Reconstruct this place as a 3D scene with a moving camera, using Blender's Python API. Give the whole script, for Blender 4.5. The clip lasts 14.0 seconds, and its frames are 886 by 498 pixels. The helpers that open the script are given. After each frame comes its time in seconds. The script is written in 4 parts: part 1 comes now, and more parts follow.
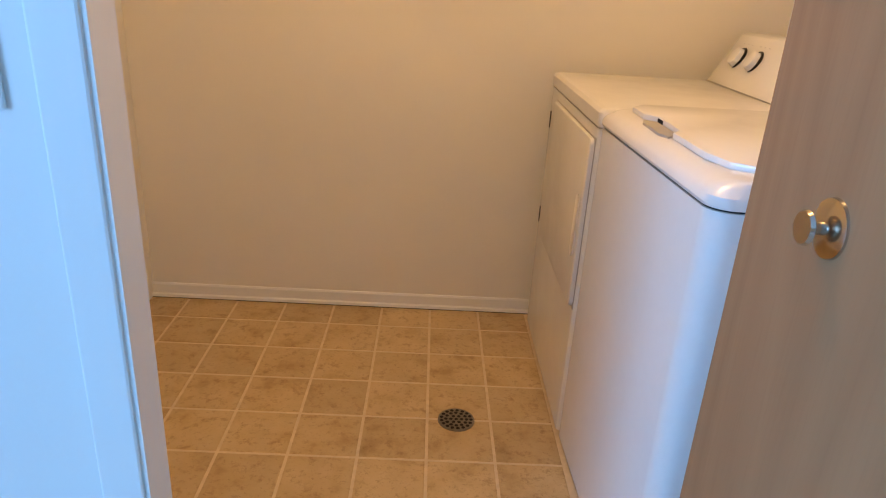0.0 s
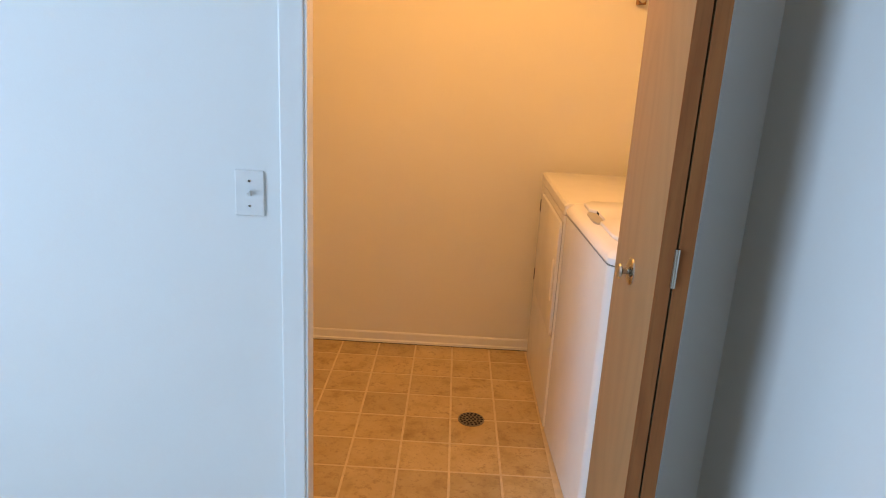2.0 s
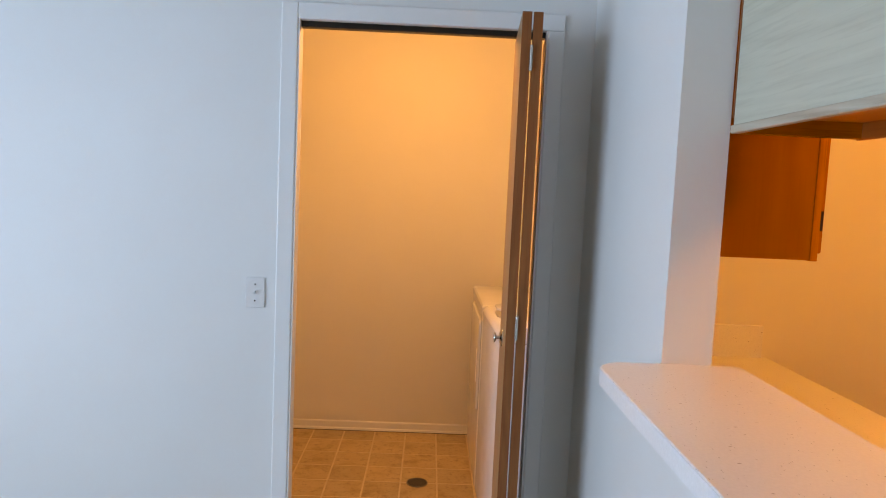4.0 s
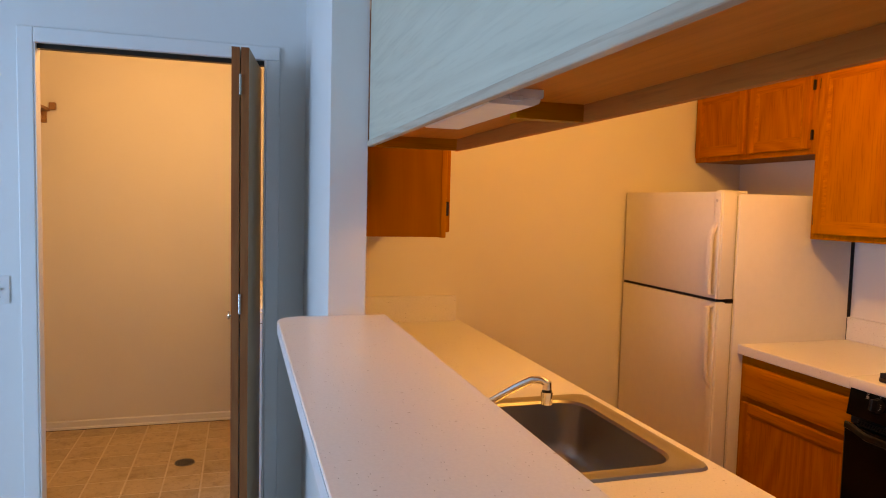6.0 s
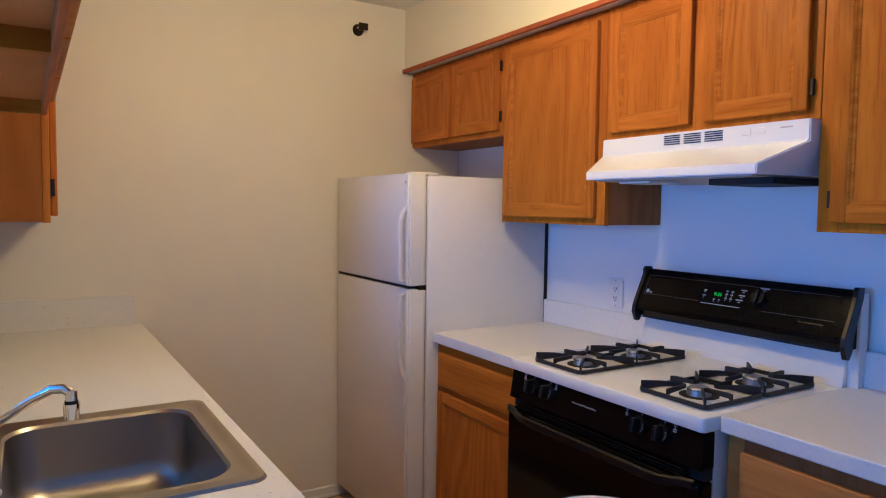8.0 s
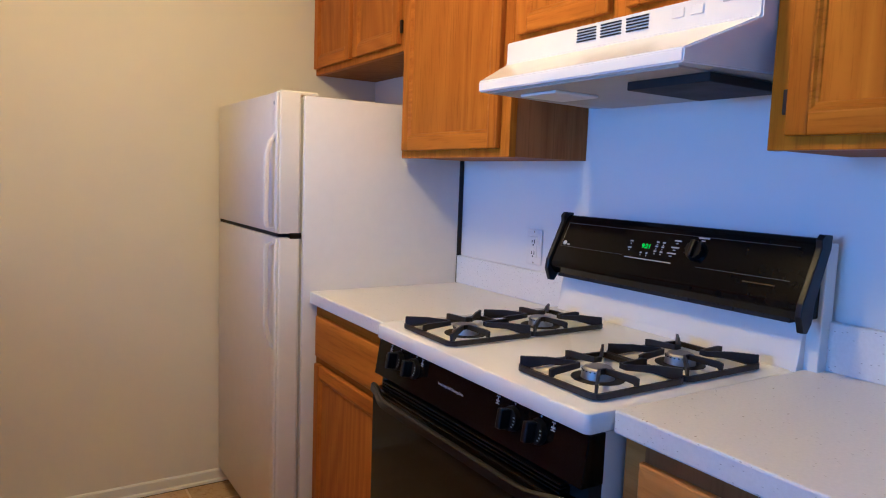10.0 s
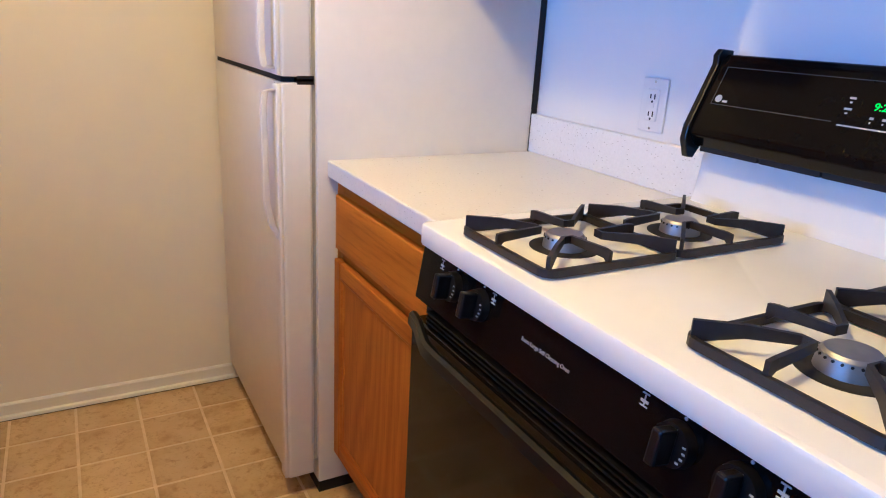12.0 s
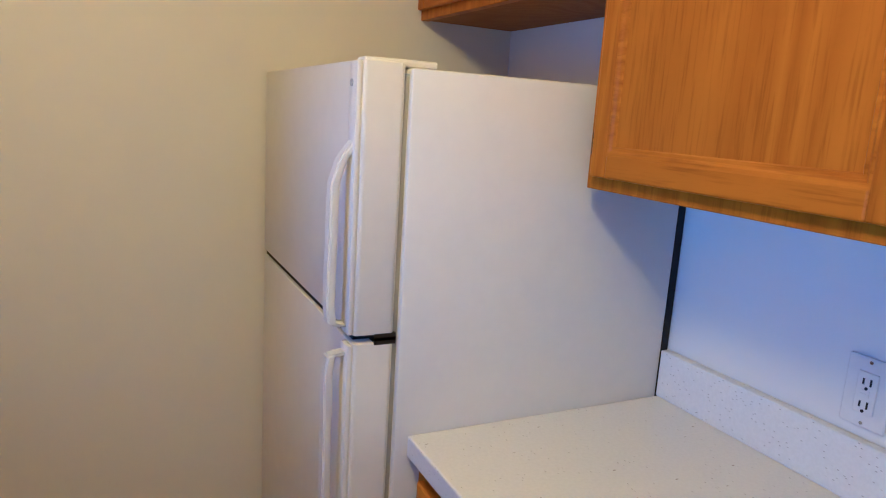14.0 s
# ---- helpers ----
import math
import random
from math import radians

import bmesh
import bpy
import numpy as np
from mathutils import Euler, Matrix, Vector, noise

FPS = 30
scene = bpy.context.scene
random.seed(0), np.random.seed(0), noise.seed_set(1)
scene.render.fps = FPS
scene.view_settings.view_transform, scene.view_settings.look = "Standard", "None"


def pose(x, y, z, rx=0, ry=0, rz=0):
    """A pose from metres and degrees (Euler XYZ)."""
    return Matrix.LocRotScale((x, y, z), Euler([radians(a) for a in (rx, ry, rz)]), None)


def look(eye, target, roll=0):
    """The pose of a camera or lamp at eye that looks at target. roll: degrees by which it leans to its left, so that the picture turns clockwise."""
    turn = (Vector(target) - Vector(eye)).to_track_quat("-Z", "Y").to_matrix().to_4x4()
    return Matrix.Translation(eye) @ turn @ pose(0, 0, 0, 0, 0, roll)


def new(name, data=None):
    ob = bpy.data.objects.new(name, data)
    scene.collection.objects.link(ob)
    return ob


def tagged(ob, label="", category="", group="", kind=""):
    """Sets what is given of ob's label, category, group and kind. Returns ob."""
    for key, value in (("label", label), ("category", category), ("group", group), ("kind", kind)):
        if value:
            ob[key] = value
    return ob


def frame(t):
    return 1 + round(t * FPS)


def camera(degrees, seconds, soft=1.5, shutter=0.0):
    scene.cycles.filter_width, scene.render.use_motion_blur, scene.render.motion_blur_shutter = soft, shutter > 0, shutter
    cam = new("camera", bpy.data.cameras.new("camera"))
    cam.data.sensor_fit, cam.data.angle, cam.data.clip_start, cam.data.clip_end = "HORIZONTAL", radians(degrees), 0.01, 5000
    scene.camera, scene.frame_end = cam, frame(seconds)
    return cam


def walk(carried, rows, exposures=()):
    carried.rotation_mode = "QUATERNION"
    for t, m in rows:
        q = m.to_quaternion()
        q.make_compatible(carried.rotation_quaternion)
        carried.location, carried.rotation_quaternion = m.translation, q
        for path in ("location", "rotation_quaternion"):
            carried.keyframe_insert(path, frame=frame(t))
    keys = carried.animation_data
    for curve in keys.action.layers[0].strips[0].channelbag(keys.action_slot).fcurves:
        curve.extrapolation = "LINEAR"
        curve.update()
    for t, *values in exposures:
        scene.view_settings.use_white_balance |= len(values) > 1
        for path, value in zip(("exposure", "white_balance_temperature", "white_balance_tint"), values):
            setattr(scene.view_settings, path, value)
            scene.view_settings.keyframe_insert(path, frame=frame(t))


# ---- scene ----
cam = camera(66.3, 14.0, 1.1)
PATH = [
    (0, (0.253, 0.02, 1.215), (0.306, 1.877, 0.476), 3.4),
    (0.5, (0.236, -0.195, 1.315), (0.261, 1.659, 0.565), 3.2),
    (1, (0.272, -0.388, 1.352), (0.288, 1.465, 0.602), 3.2),
    (1.5, (0.283, -0.596, 1.402), (0.281, 1.278, 0.702), 3.3),
    (2, (0.239, -0.811, 1.455), (0.221, 1.111, 0.901), 3.1),
    (2.2, (0.217, -0.913, 1.471), (0.196, 1.026, 0.979), 3.1),
    (4.3, (0.396, -1.782, 1.52), (0.48, 0.21, 1.358), 2.2),
    (4.5, (0.403, -1.848, 1.525), (0.587, 0.137, 1.368), 2.0),
    (5, (0.481, -2.015, 1.525), (0.879, -0.061, 1.377), 1.7),
    (5.5, (0.576, -2.182, 1.503), (1.07, -0.249, 1.363), 1.5),
    (6, (0.669, -2.277, 1.496), (1.24, -0.365, 1.36), 1.4),
    (6.5, (0.767, -2.314, 1.478), (1.471, -0.446, 1.347), 1.2),
    (7, (0.916, -2.301, 1.467), (1.794, -0.508, 1.343), 1.0),
    (7.5, (1.126, -2.29, 1.451), (2.126, -0.562, 1.333), 0.7),
    (8, (1.304, -2.268, 1.43), (2.346, -0.565, 1.311), 0.8),
    (8.2, (1.379, -2.245, 1.417), (2.434, -0.55, 1.298), 0.8),
    (9.3, (1.735, -2.115, 1.338), (2.805, -0.43, 1.168), 1.7),
    (10.3, (1.933, -1.948, 1.28), (3.007, -0.284, 1.007), 2.6),
    (10.5, (1.961, -1.901, 1.248), (3.024, -0.244, 0.891), 2.6),
    (11, (2.05, -1.756, 1.206), (3.07, -0.132, 0.638), 2.6),
    (11.5, (2.139, -1.575, 1.22), (3.123, 0.051, 0.597), 2.9),
    (12, (2.187, -1.42, 1.24), (3.121, 0.235, 0.616), 3.2),
    (12.5, (2.215, -1.241, 1.29), (3.099, 0.443, 0.669), 3.4),
    (13, (2.231, -1.129, 1.369), (3.089, 0.57, 0.755), 3.4),
    (13.5, (2.257, -1.031, 1.448), (3.112, 0.676, 0.855), 3.5),
    (14, (2.26, -0.909, 1.493), (3.133, 0.849, 1.105), 3.6),
]
EXPOSURES = [(0.0, -0.03, 7250, 9), (0.5, 0.0, 9100, 14), (1.0, 0.0, 10900, 17), (2.0, 0.0, 13400, 21), (4.3, -0.29, 16800, 28), (5.0, -0.36, 16300, 26), (5.5, -0.42, 13300, 24),
             (6.5, -0.37, 9200, 22), (7.0, -0.39, 7200, 20), (7.5, -0.42, 5350, 13), (8.0, -0.45, 4100, 4), (8.2, -0.41, 4090, 3), (10.3, -0.05, 4230, 1), (10.5, 0.02, 4250, 1),
             (11.0, 0.38, 4330, 0), (12.0, 0.44, 4250, 0), (12.5, 0.09, 4000, -2), (13.0, 0.0, 3930, -3), (14.0, -0.22, 3880, -4)]
walk(cam, [(t, look(eye, target, roll)) for t, eye, target, roll in PATH], EXPOSURES)

# ---- world and light ----
world = bpy.data.worlds.new("sky")
scene.world = world
world.use_nodes = True
wn = world.node_tree.nodes
sky = wn.new("ShaderNodeTexSky")
sky.sky_type = "NISHITA"
sky.sun_disc = False
sky.sun_elevation = radians(40)
sky.sun_rotation = radians(200)
world.node_tree.links.new(sky.outputs[0], wn["Background"].inputs[0])
wn["Background"].inputs[1].default_value = 0.1


def lamp(name, kind, m, power, colour, **kw):
    data = bpy.data.lights.new(name, kind)
    data.energy, data.color = power, colour
    if kind == "AREA":
        data.shape = kw.get("shape", "RECTANGLE")
        data.size = kw["size"]
        if data.shape in ("RECTANGLE", "ELLIPSE"):
            data.size_y = kw["size_y"]
    else:
        data.shadow_soft_size = kw.get("size", 0.1)
    ob = new(name, data)
    ob.matrix_world = m
    return ob


DAY = (0.172, 0.447, 1.0)
WARM = (1.0, 0.552, 0.145)
SOFT_WARM = (1.0, 0.615, 0.275)
lamp("window_light", "AREA", look((-2.58, -1.4, 1.4), (0, -1.4, 1.4)), 178, DAY, size=1.8, size_y=1.7)
lamp("kitchen_lamp_light", "POINT", pose(2.15, -0.66, 2.27), 52.5, WARM, size=0.12)
lamp("laundry_lamp_light", "POINT", pose(0.3, 1.28, 2.28), 26.2, SOFT_WARM, size=0.10)

# ---- materials ----


class Nodes:
    """A node tree with short calls."""

    def __init__(self, name):
        self.m = bpy.data.materials.new(name)
        self.m.use_nodes = True
        self.t = self.m.node_tree
        self.b = self.t.nodes["Principled BSDF"]

    def n(self, kind, **kw):
        node = self.t.nodes.new("ShaderNode" + kind)
        for k, v in kw.items():
            node.inputs[k].default_value = v
        return node

    def l(self, a, b):
        self.t.links.new(a, b)

    def coord(self, scale=(1, 1, 1)):
        c, m = self.n("TexCoord"), self.n("Mapping", Scale=scale)
        self.l(c.outputs["Object"], m.inputs["Vector"])
        return m.outputs[0]

    def noise(self, scale, detail=4.0, rough=0.55, stretch=(1, 1, 1), distort=0.0):
        node = self.n("TexNoise", Scale=scale, Detail=detail, Roughness=rough, Distortion=distort)
        self.l(self.coord(stretch), node.inputs["Vector"])
        return node.outputs["Fac"]

    def ramp(self, fac, stops):
        node = self.n("ValToRGB")
        el = node.color_ramp.elements
        while len(el) < len(stops):
            el.new(0.5)
        for e, (p, c) in zip(el, stops):
            e.position, e.color = p, (*c, 1) if len(c) == 3 else c
        self.l(fac, node.inputs["Fac"])
        return node.outputs["Color"]

    def mix(self, fac, a, b, mode="MIX"):
        node = self.t.nodes.new("ShaderNodeMix")
        node.data_type, node.blend_type = "RGBA", mode
        for sock, v in ((node.inputs[0], fac), (node.inputs[6], a), (node.inputs[7], b)):
            if isinstance(v, (int, float)):
                sock.default_value = v
            elif isinstance(v, tuple):
                sock.default_value = (*v, 1)
            else:
                self.l(v, sock)
        return node.outputs[2]

    def bump(self, fac, strength, distance):
        node = self.n("Bump", Strength=strength, Distance=distance)
        self.l(fac, node.inputs["Height"])
        if self.b.inputs["Normal"].links:
            self.l(self.b.inputs["Normal"].links[0].from_socket, node.inputs["Normal"])
        self.l(node.outputs[0], self.b.inputs["Normal"])

    def done(self, colour, rough, metal=0.0, coat=0.0):
        for key, v in (("Base Color", colour), ("Roughness", rough)):
            if isinstance(v, tuple):
                self.b.inputs[key].default_value = (*v, 1)
            elif isinstance(v, (int, float)):
                self.b.inputs[key].default_value = v
            else:
                self.l(v, self.b.inputs[key])
        self.b.inputs["Metallic"].default_value = metal
        self.b.inputs["Coat Weight"].default_value = coat
        self.b.inputs["Coat Roughness"].default_value = 0.28
        return self.m


def shade(c, k):
    return tuple(v * k for v in c)


def paint(name, c, rough=0.5, orange_peel=0.15, blotch=0.04):
    n = Nodes(name)
    col = n.ramp(n.noise(1.3, 5), [(0.3, shade(c, 1 - blotch)), (0.7, shade(c, 1 + blotch * 0.5))])
    n.bump(n.noise(190, 3), orange_peel, 0.0012)
    n.bump(n.noise(6, 2), 0.12, 0.004)
    return n.done(col, rough)


def oak(name, dark, mid, light, axis="z", rough=0.36, coat=0.12, pore=0.35):
    n = Nodes(name)
    n.b.inputs["Specular IOR Level"].default_value = 0.045
    long = {"x": (0.05, 1, 1), "y": (1, 0.05, 1), "z": (1, 1, 0.05)}[axis]
    broad = {"x": (0.15, 1, 1), "y": (1, 0.15, 1), "z": (1, 1, 0.15)}[axis]
    info = n.n("ObjectInfo")
    spread = n.n("Math")
    spread.operation = "MULTIPLY"
    n.l(info.outputs["Random"], spread.inputs[0])
    spread.inputs[1].default_value = 23.0

    def grain(scale, detail, rough_, stretch, distort=0.0):
        node = n.n("TexNoise", Scale=scale, Detail=detail, Roughness=rough_, Distortion=distort)
        node.noise_dimensions = "4D"
        n.l(n.coord(stretch), node.inputs["Vector"])
        n.l(spread.outputs[0], node.inputs["W"])
        return node.outputs["Fac"]

    rings = n.n("Math")
    rings.operation = "MULTIPLY"
    n.l(grain(2.6, 2.0, 0.4, broad, 0.4), rings.inputs[0])
    rings.inputs[1].default_value = 21.0
    fr = n.n("Math")
    fr.operation = "PINGPONG"
    n.l(rings.outputs[0], fr.inputs[0])
    fr.inputs[1].default_value = 1.0
    soft = tuple(0.55 * a + 0.45 * b for a, b in zip(mid, dark))
    col = n.ramp(fr.outputs[0], [(0.0, mid), (0.5, light), (0.85, mid), (1.0, tuple(0.3 * a + 0.7 * b for a, b in zip(soft, mid)))])
    pores = grain(150, 3, 0.6, long)
    col = n.mix(n.ramp(pores, [(0.34, (pore,) * 3), (0.50, (0, 0, 0))]), col, dark)
    col = n.mix(n.ramp(grain(1.8, 4, 0.5, (1, 1, 1)), [(0.35, (0, 0, 0)), (0.8, (0.2, 0.2, 0.2))]), col, shade(mid, 0.78))
    tone = n.ramp(info.outputs["Random"], [(0, (0.90, 0.88, 0.86)), (1, (1.05, 1.05, 1.06))])
    col = n.mix(1.0, col, tone, "MULTIPLY")
    n.bump(pores, 0.12, 0.0006)
    return n.done(col, rough, 0, coat)


def laminate(name):
    n = Nodes(name)

    def flecks(scale, share, stretch):
        v = n.n("TexVoronoi", Scale=scale)
        n.l(n.coord(stretch), v.inputs["Vector"])
        dot = n.ramp(v.outputs["Distance"], [(0.14, (1, 1, 1)), (0.24, (0, 0, 0))])
        sep = n.n("SeparateColor")
        n.l(v.outputs["Color"], sep.inputs[0])
        few = n.ramp(sep.outputs[0], [(share - 0.02, (1, 1, 1)), (share, (0, 0, 0))])
        return n.mix(1.0, dot, few, "MULTIPLY")

    col = n.ramp(n.noise(150, 3), [(0.35, (0.73, 0.72, 0.705)), (0.65, (0.77, 0.76, 0.745))])
    col = n.mix(flecks(230, 0.12, (1, 0.4, 1)), col, (0.44, 0.42, 0.40))
    col = n.mix(flecks(150, 0.035, (0.4, 1, 1)), col, (0.30, 0.25, 0.21))
    col = n.mix(n.ramp(n.noise(1.6, 5), [(0.45, (0, 0, 0)), (0.85, (0.1, 0.1, 0.1))]), col, (0.64, 0.59, 0.50))
    rough = n.ramp(n.noise(9, 4), [(0.3, (0.30, 0.30, 0.30)), (0.75, (0.35, 0.35, 0.35))])
    return n.done(col, rough)


def vinyl_tile(name):
    n = Nodes(name)
    info = n.n("ObjectInfo")
    off = n.n("VectorMath")
    off.operation = "MULTIPLY_ADD"
    c = n.n("TexCoord")
    n.l(c.outputs["Object"], off.inputs[0])
    off.inputs[1].default_value = (1, 1, 1)
    mul = n.n("Math")
    mul.operation = "MULTIPLY"
    n.l(info.outputs["Random"], mul.inputs[0])
    mul.inputs[1].default_value = 40.0
    n.l(mul.outputs[0], off.inputs[2])

    def nz(scale, detail, rough):
        node = n.n("TexNoise", Scale=scale, Detail=detail, Roughness=rough)
        n.l(off.outputs[0], node.inputs["Vector"])
        return node.outputs["Fac"]

    col = n.ramp(nz(9, 6, 0.62), [(0.30, (0.40, 0.265, 0.12)), (0.46, (0.54, 0.385, 0.20)), (0.70, (0.60, 0.445, 0.25))])
    col = n.mix(n.ramp(nz(30, 6, 0.7), [(0.54, (0, 0, 0)), (0.68, (0.7, 0.7, 0.7))]), col, (0.30, 0.175, 0.075))
    col = n.mix(n.ramp(nz(75, 5, 0.75), [(0.56, (0, 0, 0)), (0.67, (0.5, 0.5, 0.5))]), col, (0.24, 0.13, 0.05))
    tone = n.ramp(info.outputs["Random"], [(0, (0.86, 0.86, 0.86)), (1, (1.06, 1.06, 1.06))])
    col = n.mix(1.0, col, tone, "MULTIPLY")
    n.bump(nz(45, 5, 0.65), 0.45, 0.0018)
    return n.done(col, 0.42)


def plain(name, c, rough, metal=0.0, coat=0.0, grain=0.03, size=30):
    n = Nodes(name)
    f = n.noise(size, 4)
    col = n.ramp(f, [(0.3, shade(c, 1 - grain)), (0.7, shade(c, 1 + grain))])
    r = n.ramp(n.noise(7, 4), [(0.3, (rough * 0.85,) * 3), (0.7, (min(1, rough * 1.15),) * 3)])
    return n.done(col, r, metal, coat)


def glow(name, c, strength):
    n = Nodes(name)
    n.b.inputs["Emission Color"].default_value = (*c, 1)
    n.b.inputs["Emission Strength"].default_value = strength
    return n.done(shade(c, 0.5), 0.5)


WALL = paint("wall_paint", (0.77, 0.755, 0.72), 0.6)
CREAM = paint("cream_wall_paint", (0.79, 0.755, 0.67), 0.55)
CEIL = paint("ceiling_paint", (0.80, 0.79, 0.76), 0.8, 0.5)
TRIM = paint("trim_paint", (0.80, 0.79, 0.76), 0.35, 0.04)
OAKZ = oak("oak_upright", (0.14, 0.034, 0.002), (0.385, 0.126, 0.003), (0.47, 0.168, 0.005), "z", 0.34, 0.0)
OAKY = oak("oak_lengthwise", (0.14, 0.034, 0.002), (0.385, 0.126, 0.003), (0.47, 0.168, 0.005), "y", 0.34, 0.0)
OAKX = oak("oak_crosswise", (0.14, 0.034, 0.002), (0.385, 0.126, 0.003), (0.47, 0.168, 0.005), "x", 0.34, 0.0)
OAKRAW = oak("oak_carcass", (0.16, 0.06, 0.018), (0.28, 0.12, 0.035), (0.33, 0.15, 0.048), "z", 0.55, 0.0)
PALE = oak("painted_oak", (0.40, 0.36, 0.27), (0.53, 0.495, 0.385), (0.56, 0.525, 0.41), "y", 0.45, 0.0, 0.3)
BIRCH = oak("birch_veneer", (0.25, 0.125, 0.062), (0.36, 0.196, 0.10), (0.385, 0.214, 0.11), "z", 0.4, 0.1, 0.12)
EDGE = oak("dark_veneer_edge", (0.20, 0.055, 0.02), (0.33, 0.095, 0.035), (0.37, 0.115, 0.042), "z", 0.5, 0.0)
VENEER = oak("oak_veneer_panel", (0.22, 0.07, 0.008), (0.30, 0.10, 0.008), (0.33, 0.115, 0.010), "z", 0.42, 0.0, 0.15)
# Lighter oak copy: bounced light on the cabinet bottom is in the colour.
UNDER_LIT = oak("oak_bottom_bounce_lit", (0.32, 0.10, 0.02), (0.52, 0.19, 0.035), (0.56, 0.21, 0.042), "y", 0.4, 0.0, 0.2)
WORN = oak("worn_oak", (0.27, 0.115, 0.025), (0.45, 0.205, 0.045), (0.50, 0.24, 0.058), "y", 0.4, 0.0)
FRAME = oak("oak_cabinet_rail", (0.25, 0.06, 0.014), (0.45, 0.118, 0.022), (0.49, 0.135, 0.026), "y", 0.4, 0.0)
LAM = laminate("speckled_laminate")
TILE = vinyl_tile("vinyl_tile")
GROUT = plain("grout", (0.68, 0.55, 0.37), 0.6, grain=0.10)
CARPET = plain("carpet", (0.42, 0.37, 0.31), 0.95, grain=0.25, size=220)
WHITE = plain("white_enamel", (0.80, 0.79, 0.76), 0.22, coat=0.3, grain=0.01)
FRIDGE = plain("fridge_enamel", (0.76, 0.735, 0.69), 0.36, coat=0.15, grain=0.015)
# Gasket grey, also used where shade on white enamel is put into the colour.
GASKET_SHADE = plain("grey_gasket_shade", (0.40, 0.38, 0.34), 0.6)
BLACK = plain("black_enamel", (0.004, 0.0037, 0.0035), 0.12, grain=0.2)
BLACK.node_tree.nodes["Principled BSDF"].inputs["Specular IOR Level"].default_value = 0.13
BLACKP = plain("black_plastic", (0.005, 0.005, 0.0055), 0.33)
BLACKP.node_tree.nodes["Principled BSDF"].inputs["Specular IOR Level"].default_value = 0.35
OVEN = plain("oven_glass", (0.006, 0.0048, 0.004), 0.09, grain=0.2)
OVEN.node_tree.nodes["Principled BSDF"].inputs["Specular IOR Level"].default_value = 0.2
DIM = plain("dim_panel_print", (0.10, 0.095, 0.09), 0.5)
# Near-black for gaps, holes and toe kicks: their shade is in the colour.
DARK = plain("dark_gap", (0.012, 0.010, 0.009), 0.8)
IRON = plain("cast_iron", (0.014, 0.011, 0.011), 0.48, grain=0.3, size=90)
STEEL = plain("stainless_steel", (0.40, 0.37, 0.33), 0.36, 1.0, grain=0.02, size=5)
CHROME = plain("chrome", (0.85, 0.85, 0.86), 0.06, 1.0)
NICKEL = plain("satin_nickel", (0.56, 0.51, 0.45), 0.17, 1.0)
ALU = plain("burner_aluminium", (0.40, 0.39, 0.38), 0.5, 1.0, grain=0.12)
BRONZE = plain("dark_bronze", (0.035, 0.025, 0.018), 0.4, 0.7)
PLATE = plain("switch_plate_plastic", (0.74, 0.72, 0.69), 0.35)
LENS = plain("lamp_lens", (0.80, 0.79, 0.75), 0.35)
GREEN = glow("clock_digits", (0.16, 0.9, 0.04), 0.75)
PRINT = plain("panel_print", (0.45, 0.45, 0.45), 0.5)

ACRYLIC = plain("clear_acrylic", (0.95, 0.95, 0.95), 0.05, grain=0.0)
ACRYLIC.node_tree.nodes["Principled BSDF"].inputs["Transmission Weight"].default_value = 1.0
ACRYLIC.node_tree.nodes["Principled BSDF"].inputs["IOR"].default_value = 1.49

# ---- building ----
ORIGIN = {}


def thing(name, at, label, category, group="", kind=""):
    ob = new(name)
    ob.empty_display_size = 0.1
    ob.location = at
    ORIGIN[ob] = Vector(at)
    return tagged(ob, label, category, group, kind)


def part(name, bm, material, parent=None, label="", smooth=False, **tags):
    """Links a bmesh, given in world places, as one mesh object."""
    mesh = bpy.data.meshes.new(name)
    if parent is not None:
        bmesh.ops.translate(bm, verts=bm.verts, vec=-ORIGIN[parent])
    bmesh.ops.recalc_face_normals(bm, faces=bm.faces)
    bm.to_mesh(mesh)
    bm.free()
    mesh.materials.append(material)
    if smooth:
        for p in mesh.polygons:
            p.use_smooth = True
        mesh.set_sharp_from_angle(angle=radians(35))
    ob = new(name, mesh)
    if parent is not None:
        ob.parent = parent
        ORIGIN[ob] = ORIGIN[parent]
    else:
        ORIGIN[ob] = Vector((0, 0, 0))
    return tagged(ob, label, **tags)


def add_box(bm, x0, x1, y0, y1, z0, z1, bevel=0.0, seg=2):
    m = Matrix.Translation(((x0 + x1) / 2, (y0 + y1) / 2, (z0 + z1) / 2)) @ Matrix.Diagonal((abs(x1 - x0), abs(y1 - y0), abs(z1 - z0), 1))
    made = bmesh.ops.create_cube(bm, size=1, matrix=m)["verts"]
    if bevel:
        edges = list({e for v in made for e in v.link_edges})
        bmesh.ops.bevel(bm, geom=edges, offset=bevel, segments=seg, affect="EDGES", profile=0.5)
    return bm


def box(x0, x1, y0, y1, z0, z1, bevel=0.0, seg=2):
    return add_box(bmesh.new(), x0, x1, y0, y1, z0, z1, bevel, seg)


def add_rod(bm, a, b, r, r2=None, seg=16):
    a, b = Vector(a), Vector(b)
    turn = (b - a).to_track_quat("Z", "Y").to_matrix().to_4x4()
    bmesh.ops.create_cone(bm, cap_ends=True, segments=seg, radius1=r, radius2=r if r2 is None else r2, depth=(b - a).length,
                          matrix=Matrix.Translation((a + b) / 2) @ turn)
    return bm


def rod(a, b, r, r2=None, seg=16):
    return add_rod(bmesh.new(), a, b, r, r2, seg)


